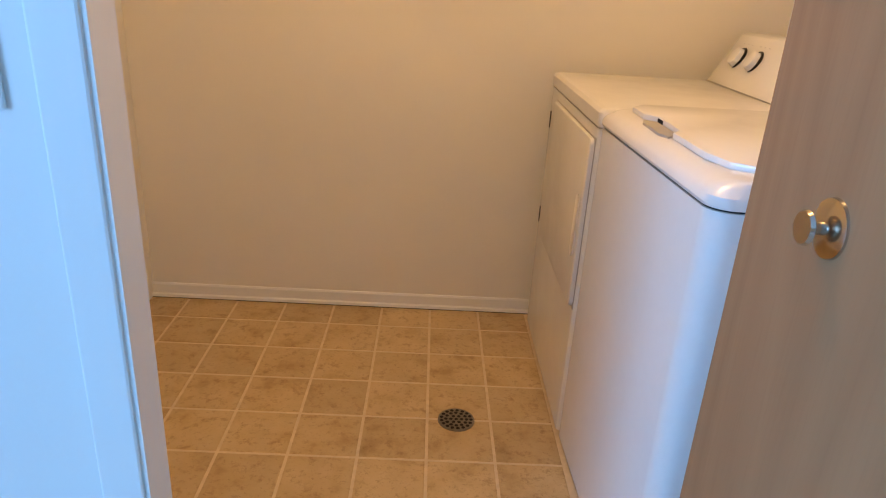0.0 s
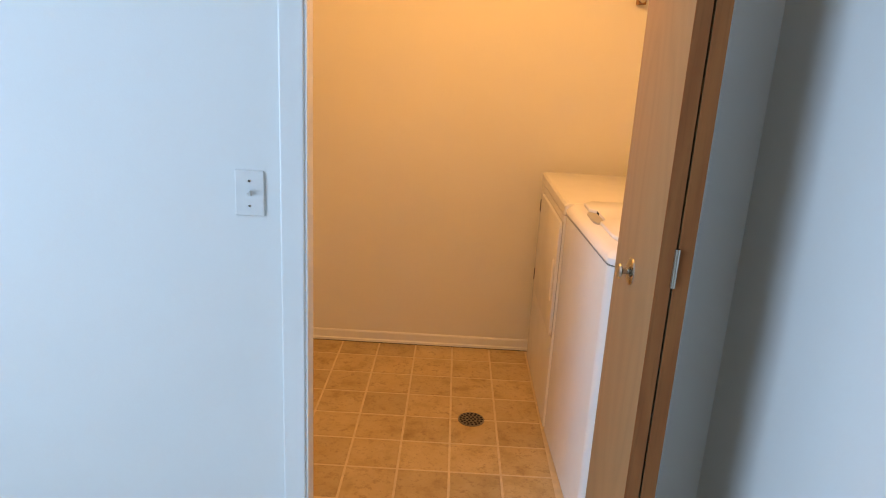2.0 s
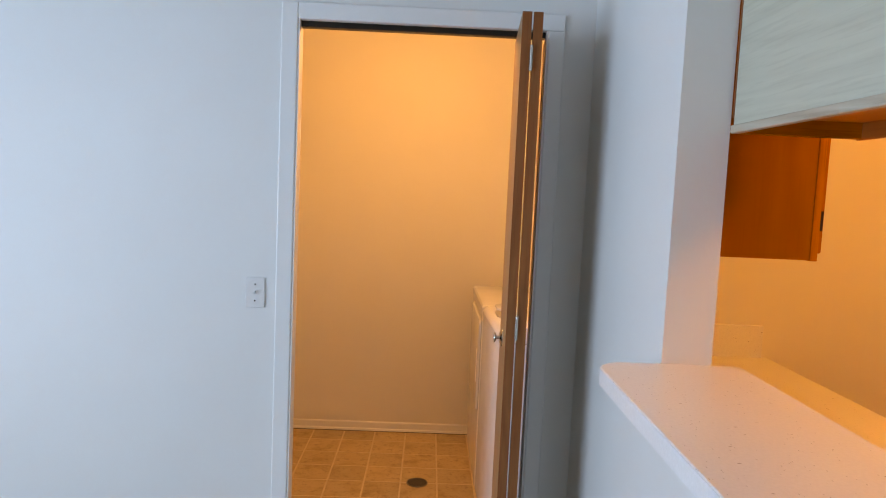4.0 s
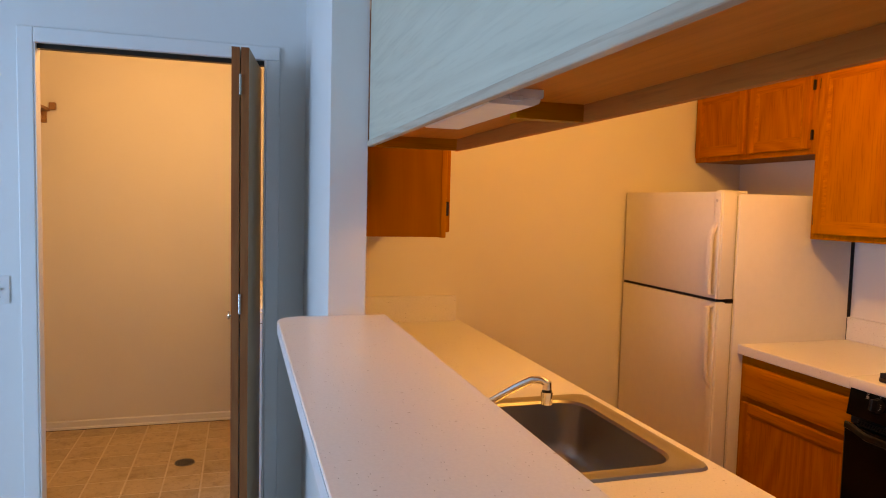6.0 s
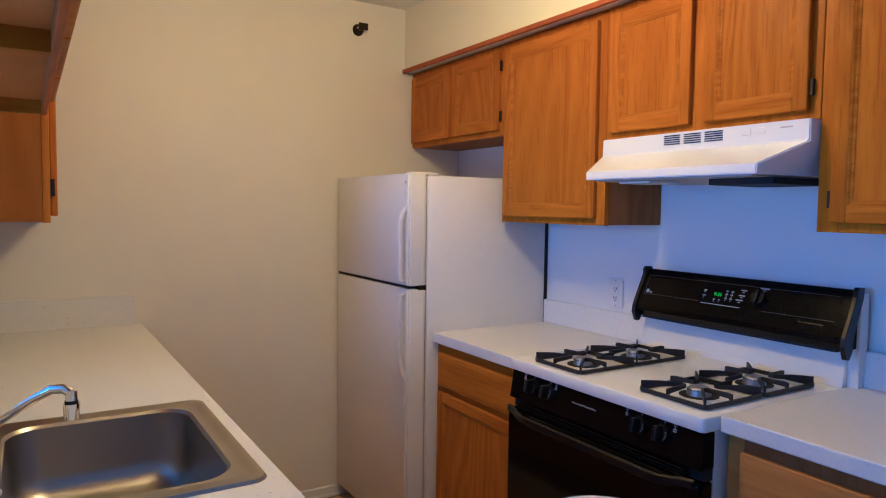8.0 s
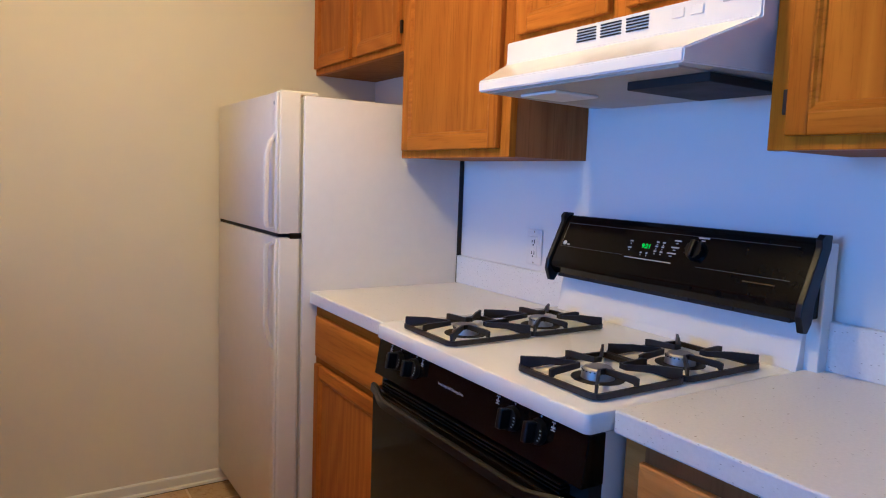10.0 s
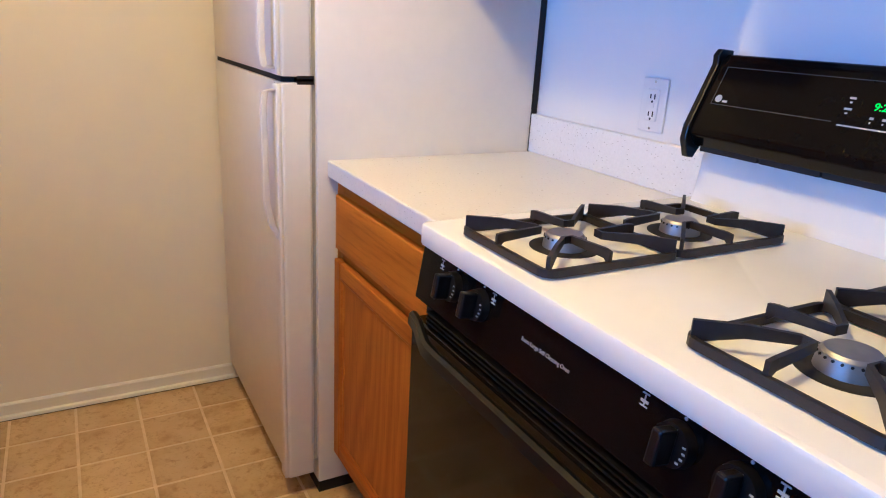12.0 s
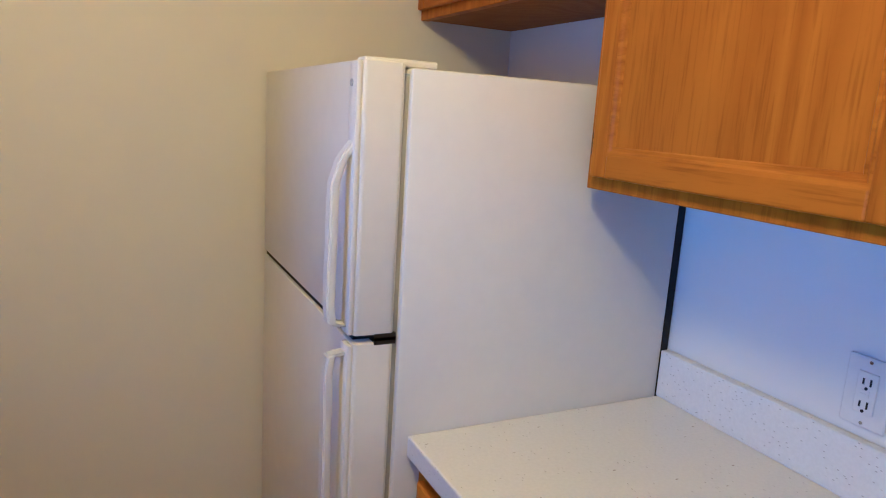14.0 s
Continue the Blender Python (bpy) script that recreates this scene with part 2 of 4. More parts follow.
def prism(outline, axis, lo, hi, bevel=0.0):
    """A closed outline swept along an axis: outline in the two other axes, in the order x, y, z."""
    bm = bmesh.new()

    def place(p, h):
        return {"x": (h, p[0], p[1]), "y": (p[0], h, p[1]), "z": (p[0], p[1], h)}[axis]

    a = [bm.verts.new(place(p, lo)) for p in outline]
    b = [bm.verts.new(place(p, hi)) for p in outline]
    bm.faces.new(a)
    bm.faces.new(b)
    for i in range(len(a)):
        j = (i + 1) % len(a)
        bm.faces.new((a[i], a[j], b[j], b[i]))
    bmesh.ops.recalc_face_normals(bm, faces=bm.faces)
    if bevel:
        bmesh.ops.bevel(bm, geom=list(bm.edges), offset=bevel, segments=2, affect="EDGES", profile=0.5)
    return bm


def tube(points, r, seg=12):
    """A round tube along a line of points."""
    bm = bmesh.new()
    pts = [Vector(p) for p in points]
    rings = []
    for i, p in enumerate(pts):
        d = (pts[min(i + 1, len(pts) - 1)] - pts[max(i - 1, 0)]).normalized()
        q = d.to_track_quat("Z", "Y")
        rad = r[i] if isinstance(r, (list, tuple)) else r
        rings.append([bm.verts.new(p + q @ Vector((rad * math.cos(a), rad * math.sin(a), 0))) for a in [2 * math.pi * k / seg for k in range(seg)]])
    for a, b in zip(rings, rings[1:]):
        for k in range(seg):
            bm.faces.new((a[k], a[(k + 1) % seg], b[(k + 1) % seg], b[k]))
    bm.faces.new(rings[0])
    bm.faces.new(rings[-1])
    return bm


def structure(name, bm, material, label, category):
    return part(name, bm, material, None, label, category=category, kind="structure")


def rounded(points, radius, seg=8):
    """An outline whose corners, where a radius is given, are rounded."""
    out = []
    n = len(points)
    for i, p in enumerate(points):
        r = radius[i]
        p = Vector(p)
        if not r:
            out.append(tuple(p))
            continue
        a, b = Vector(points[i - 1]) - p, Vector(points[(i + 1) % n]) - p
        a, b = a.normalized(), b.normalized()
        c = p + (a + b) * r
        for k in range(seg + 1):
            t = k / seg * math.pi / 2
            out.append(tuple(c - b * r * math.cos(t) - a * r * math.sin(t)))
    return out


def strip(points, t):
    """A thin upright plate along a line of points (x, y, z bottom, z top)."""
    bm = bmesh.new()
    rings = []
    for i, (x, y, z0, z1) in enumerate(points):
        a, b = points[max(i - 1, 0)], points[min(i + 1, len(points) - 1)]
        d = Vector((b[0] - a[0], b[1] - a[1], 0)).normalized()
        s = Vector((-d.y, d.x, 0)) * t / 2
        rings.append([bm.verts.new(p) for p in ((x + s.x, y + s.y, z0), (x - s.x, y - s.y, z0), (x - s.x, y - s.y, z1), (x + s.x, y + s.y, z1))])
    for a, b in zip(rings, rings[1:]):
        for k in range(4):
            bm.faces.new((a[k], a[(k + 1) % 4], b[(k + 1) % 4], b[k]))
    bm.faces.new(rings[0])
    bm.faces.new(rings[-1])
    return bm

# ---- the large structure ----
H = 2.458
KZ = -0.045
structure("floor_living", box(-2.6, 3.45, -6.0, -1.84, -0.15, KZ), CARPET, "beige carpet of the living room", "floor")
structure("floor_hall", box(-2.6, 0.935, -1.84, 0.80, -0.15, KZ), CARPET, "beige carpet of the hall", "floor")
floor_kitchen = structure("floor_kitchen", box(0.935, 3.45, -1.84, 0.99, -0.15, KZ - 0.0014), GROUT, "tan stone-look vinyl tile kitchen floor", "floor")
floor_laundry = structure("floor_laundry", box(-0.9, 1.55, 0.80, 2.55, -0.15, -0.0014), GROUT, "worn tan vinyl tile laundry floor", "floor")
structure("ceiling", box(-2.7, 3.45, -6.1, 2.55, H, H + 0.1), CEIL, "white painted ceiling", "ceiling")
DX0, DX1, DZ = -0.108, 0.768, 2.082
bm = box(-2.7, DX0, 0.762, 0.815, KZ, H)
add_box(bm, DX1, 0.935, 0.762, 0.815, KZ, H)
add_box(bm, DX0, DX1, 0.762, 0.815, DZ, H)
structure("wall_hall", bm, WALL, "white painted wall with the laundry doorway", "wall")
structure("wall_divider", box(0.935, 1.053, -0.13, 0.912, KZ, H), WALL, "white painted wall stub beside the bar", "wall")
structure("wall_kitchen_back", box(0.935, 3.45, 0.912, 1.03, KZ, H), CREAM, "cream painted kitchen wall", "wall")
structure("wall_east", box(3.345, 3.45, -6.0, 0.912, KZ, H), WALL, "white painted wall behind the range", "wall")
structure("wall_laundry_back", box(-0.9, 1.55, 2.437, 2.55, KZ, H), CREAM, "plain painted laundry wall", "wall")
structure("wall_laundry_side", box(-0.9, -0.80, 0.815, 2.437, KZ, H), CREAM, "plain painted laundry side wall", "wall")
structure("wall_laundry_east", box(1.45, 1.55, 1.03, 2.437, KZ, H), CREAM, "plain painted wall behind the washer", "wall")
WY0, WY1 = -2.35, -0.45
bm = box(-2.7, -2.6, -6.0, WY0, KZ, H)
add_box(bm, -2.7, -2.6, WY1, 0.762, KZ, H)
add_box(bm, -2.7, -2.6, WY0, WY1, KZ, 0.55)
add_box(bm, -2.7, -2.6, WY0, WY1, 2.25, H)
structure("wall_west", bm, WALL, "unseen white living room wall added for bounced light with a wide window", "wall")
# Unseen wall, added to close the room and bounce fill light.
structure("wall_south", box(-2.7, 3.45, -6.1, -6.0, KZ, H), WALL, "unseen white living room wall added for bounced light", "wall")
structure("soffit", box(3.0, 3.345, -2.6, 0.912, 2.137, H), CREAM, "cream painted soffit above the wall cabinets", "wall")
structure("soffit_trim", box(2.985, 3.0, -2.6, 0.912, 2.130, 2.150, 0.003), EDGE, "thin dark wooden strip under the soffit", "trim")

# doorway trim
bm = box(DX0 - 0.058, DX0, 0.748, 0.762, 0, DZ + 0.058, 0.004)
add_box(bm, DX1, DX1 + 0.058, 0.748, 0.762, 0, DZ, 0.004)
add_box(bm, DX0, DX1 + 0.058, 0.748, 0.762, DZ, DZ + 0.058, 0.004)
structure("door_casing", bm, TRIM, "white painted flat door casing", "trim")
bm = box(DX0, DX0 + 0.006, 0.752, 0.818, 0, DZ)
add_box(bm, DX1 - 0.006, DX1, 0.752, 0.818, 0, DZ)
structure("door_jamb", bm, TRIM, "white painted door jamb", "trim")
structure("door_track", box(DX0 + 0.006, DX1 - 0.006, 0.775, 0.808, DZ - 0.020, DZ), BRONZE, "dark metal bifold door track", "trim")


def baseboard(name, x0, x1, y, z, label):
    """A low baseboard facing -y, with a small shoe moulding."""
    prof = [(y, 0.004), (y, 0.058), (y - 0.006, 0.058), (y - 0.010, 0.052), (y - 0.010, 0.018), (y - 0.018, 0.014), (y - 0.020, 0.004)]
    board = structure(name, prism([(a, z + b) for a, b in prof], "x", x0, x1), TRIM, label, "baseboard")
    # Near-black strip draws the shadow line between moulding and floor.
    part("dirt_line", box(x0, x1, y - 0.0165, y - 0.002, z - 0.001, z + 0.004), DARK, board, "dark strip for the shaded gap under the moulding")
    return board


baseboard("baseboard_laundry", -0.80, 1.45, 2.437, 0.0, "white painted baseboard with a shoe moulding")
baseboard("baseboard_kitchen", 1.76, 3.345, 0.912, KZ, "cream painted baseboard with a shoe moulding")
baseboard("baseboard_hall", -2.6, DX0 - 0.058, 0.762, KZ, "white painted hall baseboard")

# bar
bm = box(0.935, 1.053, -1.93, -0.13, KZ, 1.09)
add_box(bm, 1.053, 1.76, -1.93, -1.84, KZ, 1.09)
structure("knee_wall", bm, WALL, "white painted half wall under the bar", "wall")
bar = thing("bar_ledge", (0.95, -1.1, 1.09), "speckled off-white laminate bar ledge with rounded corners", "counter")
out = rounded([(0.775, -0.130), (0.775, -2.000), (1.842, -2.000), (1.842, -1.743), (1.12, -1.743), (1.12, -0.130)], [0.075, 0.09, 0.07, 0.07, 0, 0])
part("ledge_top", prism(out, "z", 1.09, 1.13, 0.003), LAM, bar)
part("edge_band", strip([(x, y, 1.0925, 1.1275) for x, y in out + out[:1]], 0.002), LAM, bar)

# window of the living room
win = structure("window_1", box(-2.665, -2.635, WY0, WY0 + 0.05, 0.55, 2.25), TRIM, "wide white-framed living room window", "window")
for bm in (box(-2.665, -2.635, WY1 - 0.05, WY1, 0.55, 2.25), box(-2.665, -2.635, WY0 + 0.05, WY1 - 0.05, 0.55, 0.60), box(-2.665, -2.635, WY0 + 0.05, WY1 - 0.05, 2.20, 2.25), box(-2.665, -2.635, -1.42, -1.38, 0.60, 2.20)):
    part("window_frame", bm, TRIM, win)
for x, y in ((2.15, -0.66), (0.3, 1.28)):
    cl = thing("ceiling_light", (x, y, H), "plain white ceiling light fitting", "lamp", "ceiling lights")
    part("canopy", rod((x, y, H), (x, y, H - 0.022), 0.09, 0.08, 32), PLATE, cl, smooth=True)
    part("socket", rod((x, y, H - 0.022), (x, y, H - 0.05), 0.022, 0.020, 20), PLATE, cl, smooth=True)

# ---- hall and laundry ----


def wall_switch(x0, x1, z0, z1, y):
    s = thing("light_switch", ((x0 + x1) / 2, y, (z0 + z1) / 2), "white plastic toggle light switch on the hall wall", "switch")
    part("plate", box(x0, x1, y - 0.006, y, z0, z1, 0.003), PLATE, s)
    cx, cz = (x0 + x1) / 2, (z0 + z1) / 2
    part("toggle", prism([(y - 0.006, cz - 0.006), (y - 0.020, cz + 0.004), (y - 0.020, cz + 0.010), (y - 0.006, cz + 0.006)], "x", cx - 0.004, cx + 0.004), PLATE, s)
    for dz in (-0.030, 0.030):
        part("screw", rod((cx, y - 0.0075, cz + dz), (cx, y - 0.006, cz + dz), 0.003), NICKEL, s)
    return s


wall_switch(-0.275, -0.205, 1.058, 1.168, 0.762)


def bifold_door():
    d = thing("bifold_door", (0.70, 0.62, 0.0), "folded birch veneer bifold laundry door standing open", "door")
    pans = []
    for x_fold, x_back, name in ((0.647, 0.677, "inner_panel"), (0.681, 0.738, "outer_panel")):
        y0, y1 = 0.415, 0.845
        t = 0.0145
        bm = bmesh.new()
        vs = []
        for z in (0.012, 2.058):
            vs.append([bm.verts.new(p) for p in ((x_fold - t, y0, z), (x_fold + t, y0, z), (x_back + t, y1, z), (x_back - t, y1, z))])
        bm.faces.new(vs[0])
        bm.faces.new(vs[1])
        for i in range(4):
            bm.faces.new((vs[0][i], vs[0][(i + 1) % 4], vs[1][(i + 1) % 4], vs[1][i]))
        bmesh.ops.recalc_face_normals(bm, faces=bm.faces)
        p = part(name, bm, BIRCH, d)
        pans.append(p)
        part("edge_band", box(x_fold - t, x_fold + t, y0 - 0.0015, y0 - 0.0002, 0.012, 2.058), EDGE, p, "dark brown veneer edge")
    for z in (0.28, 1.09, 1.92):
        bm = box(0.659, 0.669, 0.4095, 0.4135, z - 0.038, z + 0.038)
        add_rod(bm, (0.664, 0.409, z - 0.038), (0.664, 0.409, z + 0.038), 0.0045)
        part("hinge", bm, NICKEL, d, "satin nickel hinge")
    k = Vector((0.6475, 0.638, 1.010))
    bm = rod(k, k + Vector((-0.004, 0, 0)), 0.031, 0.030, 32)
    add_rod(bm, k + Vector((-0.004, 0, 0)), k + Vector((-0.009, 0, 0)), 0.030, 0.018, 32)
    add_rod(bm, k + Vector((-0.008, 0, 0)), k + Vector((-0.024, 0, 0)), 0.007, 0.006)
    add_rod(bm, k + Vector((-0.022, 0, 0)), k + Vector((-0.026, 0, 0)), 0.012, 0.018, 32)
    add_rod(bm, k + Vector((-0.026, 0, 0)), k + Vector((-0.030, 0, 0)), 0.018, 0.016, 32)
    part("knob", bm, NICKEL, d, "round satin nickel knob", smooth=True)
    return d


bifold_door()


def loft(loops, cap=True):
    """A skin over loops of equal length."""
    bm = bmesh.new()
    rings = [[bm.verts.new(p) for p in lp] for lp in loops]
    for a, b in zip(rings, rings[1:]):
        for i in range(len(a)):
            j = (i + 1) % len(a)
            bm.faces.new((a[i], a[j], b[j], b[i]))
    if cap:
        bm.faces.new(rings[0])
        bm.faces.new(rings[-1])
    return bm


def laundry_machine(name, y0, y1, label, washer):
    m = thing(name, (1.0, (y0 + y1) / 2, 0.0), label, name)
    xb = 1.33
    near, far = (0.690, 0.664) if washer else (0.660, 0.660)
    seam = 0.908 if washer else 0.900

    def outline(inset, z, k=1.0, side=None):
        side = inset if side is None else side
        r = (0.040 if washer else 0.014) * k
        pts = [(near + inset, y0 + side), (far + inset, y1 - side), (xb, y1 - side), (xb, y0 + side)]
        out = rounded(pts, [r, 0.014, 0.01, 0.01], 8)
        bow = 0.012 if washer else 0.0
        return [(x - bow * math.sin(math.pi * min(1, max(0, (y - y0) / (y1 - y0)))) * (x < 0.8), y, z) for x, y in out]

    part("cabinet_body", loft([outline(0, 0.014), outline(0, seam - 0.003)]), WHITE, m, smooth=True)
    part("base", box(near + 0.03, xb - 0.02, y0 + 0.03, y1 - 0.03, 0.0, 0.014), DARK, m)
    part("seam", loft([outline(0.004, seam - 0.003), outline(0.004, seam + 0.001)]), DARK if washer else GASKET_SHADE, m)
    if washer:
        rise = ((0.0, 0.001, 1.0), (-0.004, 0.008, 1.0), (-0.002, 0.020, 1.0), (0.008, 0.032, 1.0), (0.026, 0.042, 0.9), (0.060, 0.047, 0.6))
    else:
        rise = ((0.0, 0.001, 1.0), (-0.003, 0.004, 1.0), (-0.003, 0.036, 1.0), (0.004, 0.045, 1.0), (0.016, 0.047, 0.8))
    part("top", loft([outline(a, seam + b, k, min(max(a, 0), 0.010)) for a, b, k in rise]), WHITE, m, smooth=True)
    top = seam + rise[-1][1]
    con = [(xb - 0.160, top), (xb - 0.150, top + 0.012), (xb - 0.072, 1.100), (xb - 0.055, 1.108), (xb, 1.108), (xb, top)]
    console = part("console", prism(con, "y", y0 + 0.012, y1 - 0.012, 0.005), WHITE, m, smooth=True)
    part("console_seam", box(xb - 0.1625, xb - 0.158, y0 + 0.02, y1 - 0.02, top + 0.0005, top + 0.003), GASKET_SHADE, m)
    slope = Vector((0.078, 0, 1.088 - top)).normalized()
    face = Vector((-slope.z, 0, slope.x))
    start = Vector((xb - 0.150, 0, top + 0.012))
    for dy in (0.115, 0.232, 0.50):
        c = start + slope * 0.083 + Vector((0, y1 - dy, 0))
        bm = rod(c, c + face * 0.020, 0.031, 0.027, 28)
        add_rod(bm, c + face * 0.020, c + face * 0.022, 0.027, 0.020, 28)
        part("dial", bm, WHITE, console, smooth=True)
        ring = tube([c + face * 0.002 + slope * 0.034 * math.cos(a) + Vector((0, 0.034 * math.sin(a), 0)) for a in np.linspace(-2.9, 0.5, 16)], [0.0012 + 0.0042 * math.sin(math.pi * k / 15) for k in range(16)], 6)
        part("dial_ring", ring, BLACKP, console, "black crescent of a dial ring")
        for q in (-0.03, 0.0, 0.03):
            e = c + slope * 0.050 + Vector((0, q, 0)) + face * 0.0003
            bm = box(-0.004, 0.004, -0.0012, 0.0012, 0, 0.0005)
            bm.transform(Matrix.Translation(e) @ Matrix((Vector((0, -1, 0)), slope, face)).transposed().to_4x4())
            part("print_mark", bm, PRINT, console)
    if washer:
        x0 = far + 0.052
        back = xb - 0.165
        scoop = [(x0 + 0.032, y1 - 0.02), (x0 - 0.002, y1 - 0.06), (x0 - 0.002, y1 - 0.15), (x0 + 0.022, y1 - 0.175), (x0 + 0.022, y1 - 0.315), (x0, y1 - 0.34), (x0 + 0.004, y0 + 0.15),
                 (x0 + 0.022, y0 + 0.085), (x0 + 0.075, y0 + 0.045), (back, y0 + 0.045), (back, y1 - 0.02)]
        part("lid", prism(scoop, "z", top - 0.001, top + 0.012, 0.003), WHITE, m, smooth=True)
        # Grey slab: the shade of the finger recess is in its colour.
        part("lid_recess", prism([(x0 - 0.004, y1 - 0.16), (x0 + 0.0225, y1 - 0.176), (x0 + 0.0225, y1 - 0.314), (x0 - 0.004, y1 - 0.33), (x0 - 0.014, y1 - 0.30), (x0 - 0.014, y1 - 0.19)], "z", top - 0.010, top + 0.0008), GASKET_SHADE, m, "shaded finger recess under the lid")
        part("lid_gap", box(x0 + 0.0205, x0 + 0.023, y1 - 0.21, y1 - 0.178, top + 0.0008, top + 0.009), DARK, m)
        for k in range(3):
            part("badge", box(xb - 0.40, xb - 0.388, y0 + 0.30 + k * 0.03, y0 + 0.322 + k * 0.03, top + 0.0118, top + 0.0126), PRINT, m, "small grey printed mark")
    else:
        xf = far
        z0, z1 = 0.405, 0.868
        part("door_gap", box(xf - 0.0015, xf + 0.006, y0 + 0.010, y1 - 0.117, z0 - 0.003, z1 + 0.004), GASKET_SHADE, m)
        door = part("door", prism(rounded([(y0 + 0.013, z0), (y1 - 0.12, z0), (y1 - 0.12, z1), (y0 + 0.013, z1)], [0.022] * 4, 6), "x", xf - 0.012, xf + 0.006, 0.004), WHITE, m, smooth=True)
        part("handle", prism(rounded([(y0 + 0.045, 0.540), (y0 + 0.082, 0.540), (y0 + 0.082, 0.712), (y0 + 0.045, 0.712)], [0.017] * 4), "x", xf - 0.0150, xf - 0.0115), PLATE, door, "oval finger pull")
        for z in (0.45, 0.79):
            part("door_hinge", box(xf - 0.003, xf + 0.001, y1 - 0.030, y1 - 0.024, z - 0.028, z + 0.028), BRONZE, m)
    return m


laundry_machine("washer", 1.000, 1.645, "white top-loading washing machine beside the dryer", True)
laundry_machine("dryer", 1.655, 2.362, "white clothes dryer with a square door", False)

d = thing("floor_drain", (0.37, 1.703, 0.0), "round perforated metal drain set in the tiles", "drain")
bm = rod((0.37, 1.703, -0.002), (0.37, 1.703, 0.0045), 0.055, 0.054, 32)
part("rim", bm, plain("worn_steel", (0.26, 0.23, 0.19), 0.42, 1.0, grain=0.15), d, smooth=True)
bm = bmesh.new()
for r, n in ((0.0, 1), (0.016, 6), (0.031, 12), (0.044, 17)):
    for i in range(n):
        a = 2 * math.pi * i / n
        x, y = 0.37 + r * math.cos(a), 1.703 + r * math.sin(a)
        add_rod(bm, (x, y, 0.003), (x, y, 0.0052), 0.0056, None, 8)
part("holes", bm, DARK, d, "dark drain holes")

s = thing("closet_shelf", (-0.62, 1.8, 2.0), "plain wooden shelf with a hanging rail on the laundry wall", "shelf")
part("board", box(-0.80, -0.455, 1.15, 2.437, 1.995, 2.014, 0.003), BIRCH, s)
part("cleat", box(-0.80, -0.47, 2.418, 2.4365, 1.925, 1.995, 0.003), BIRCH, s)
part("rail", rod((-0.50, 1.15, 1.955), (-0.50, 2.418, 1.955), 0.014), BIRCH, s, smooth=True)
part("peg", box(-0.455, -0.418, 2.405, 2.4365, 2.005, 2.048, 0.004), BIRCH, s, "small wooden block on the wall")

w = thing("wall_bracket", (1.03, 2.437, 1.73), "small wooden rail bracket on the laundry wall", "bracket")
part("socket", box(1.012, 1.052, 2.405, 2.4365, 1.708, 1.752, 0.004), BIRCH, w)
part("cup", rod((1.030, 2.405, 1.730), (1.030, 2.385, 1.730), 0.016, 0.016, 20), NICKEL, w, smooth=True)

# ---- bar side of the kitchen ----
hc = thing("bar_cabinet", (1.2, -1.0, 1.667), "oak wall cabinet over the bar with a pale painted back", "cabinet")
part("back_panel", box(1.055, 1.067, -1.82, -0.142, 1.686, H - 0.005), PALE, hc, "pale green-white painted wood grain panel")
part("bottom_rail", box(1.050, 1.069, -1.82, -0.135, 1.667, 1.686, 0.003), oak("worn_oak_rail", (0.36, 0.26, 0.19), (0.52, 0.40, 0.30), (0.60, 0.49, 0.38), "y", 0.5, 0), hc, "worn light oak edge rail")
part("bottom", box(1.069, 1.34, -1.82, -0.135, 1.703, 1.716), UNDER_LIT, hc)
part("partition", box(1.192, 1.340, -1.012, -0.980, 1.668, 1.703), OAKX, hc)
part("inner_rail", box(1.069, 1.080, -1.82, -0.155, 1.686, 1.703), OAKY, hc)
part("face_frame", box(1.340, 1.352, -1.82, -0.135, 1.665, 1.716, 0.002), FRAME, hc)
part("end_rail", box(1.069, 1.340, -0.155, -0.135, 1.667, 1.703), OAKX, hc)
part("carcass", box(1.067, 1.340, -1.815, -0.142, 1.716, H - 0.005), OAKRAW, hc)
for i in range(4):
    y1 = -0.15 - i * 0.418
    part("door", box(1.353, 1.371, y1 - 0.405, y1, 1.70, 2.12, 0.004), OAKZ, hc)
part("edge_strip", box(1.0535, 1.058, -0.142, -0.136, 1.703, H - 0.005), EDGE, hc, "dark corner seam")

uc = thing("under_cabinet_light", (1.12, -1.1, 1.703), "white plastic under-cabinet lamp with a ribbed lens", "lamp")
FY0, FY1 = -1.142, -0.700
part("housing", prism(rounded([(1.083, 1.7025), (1.083, 1.686), (1.190, 1.686), (1.190, 1.7025)], [0, 0.003, 0.006, 0]), "y", FY0, FY1), PLATE, uc)
part("lens", prism([(1.085, 1.686), (1.085, 1.676), (1.089, 1.673), (1.172, 1.673), (1.184, 1.679), (1.187, 1.686)], "y", FY0 + 0.004, FY1 - 0.004, 0.001), LENS, uc, "frosted lens")
part("end_clip", box(1.125, 1.150, FY0 - 0.003, FY0 + 0.002, 1.680, 1.690, 0.001), PLATE, uc)

sc = thing("wall_cabinet", (1.2, 0.45, 1.375), "golden oak wall cabinet beside the wall stub", "cabinet", "kitchen wall cabinets")
part("body", box(1.055, 1.340, 0.009, 0.911, 1.375, 2.130), VENEER, sc)
part("face_frame", box(1.340, 1.360, 0.007, 0.911, 1.373, 2.130, 0.002), OAKZ, sc)
for y0, y1 in ((0.025, 0.455), (0.465, 0.895)):
    dd = part("door", box(1.3605, 1.379, y0, y1, 1.392, 2.11, 0.004), OAKZ, sc)
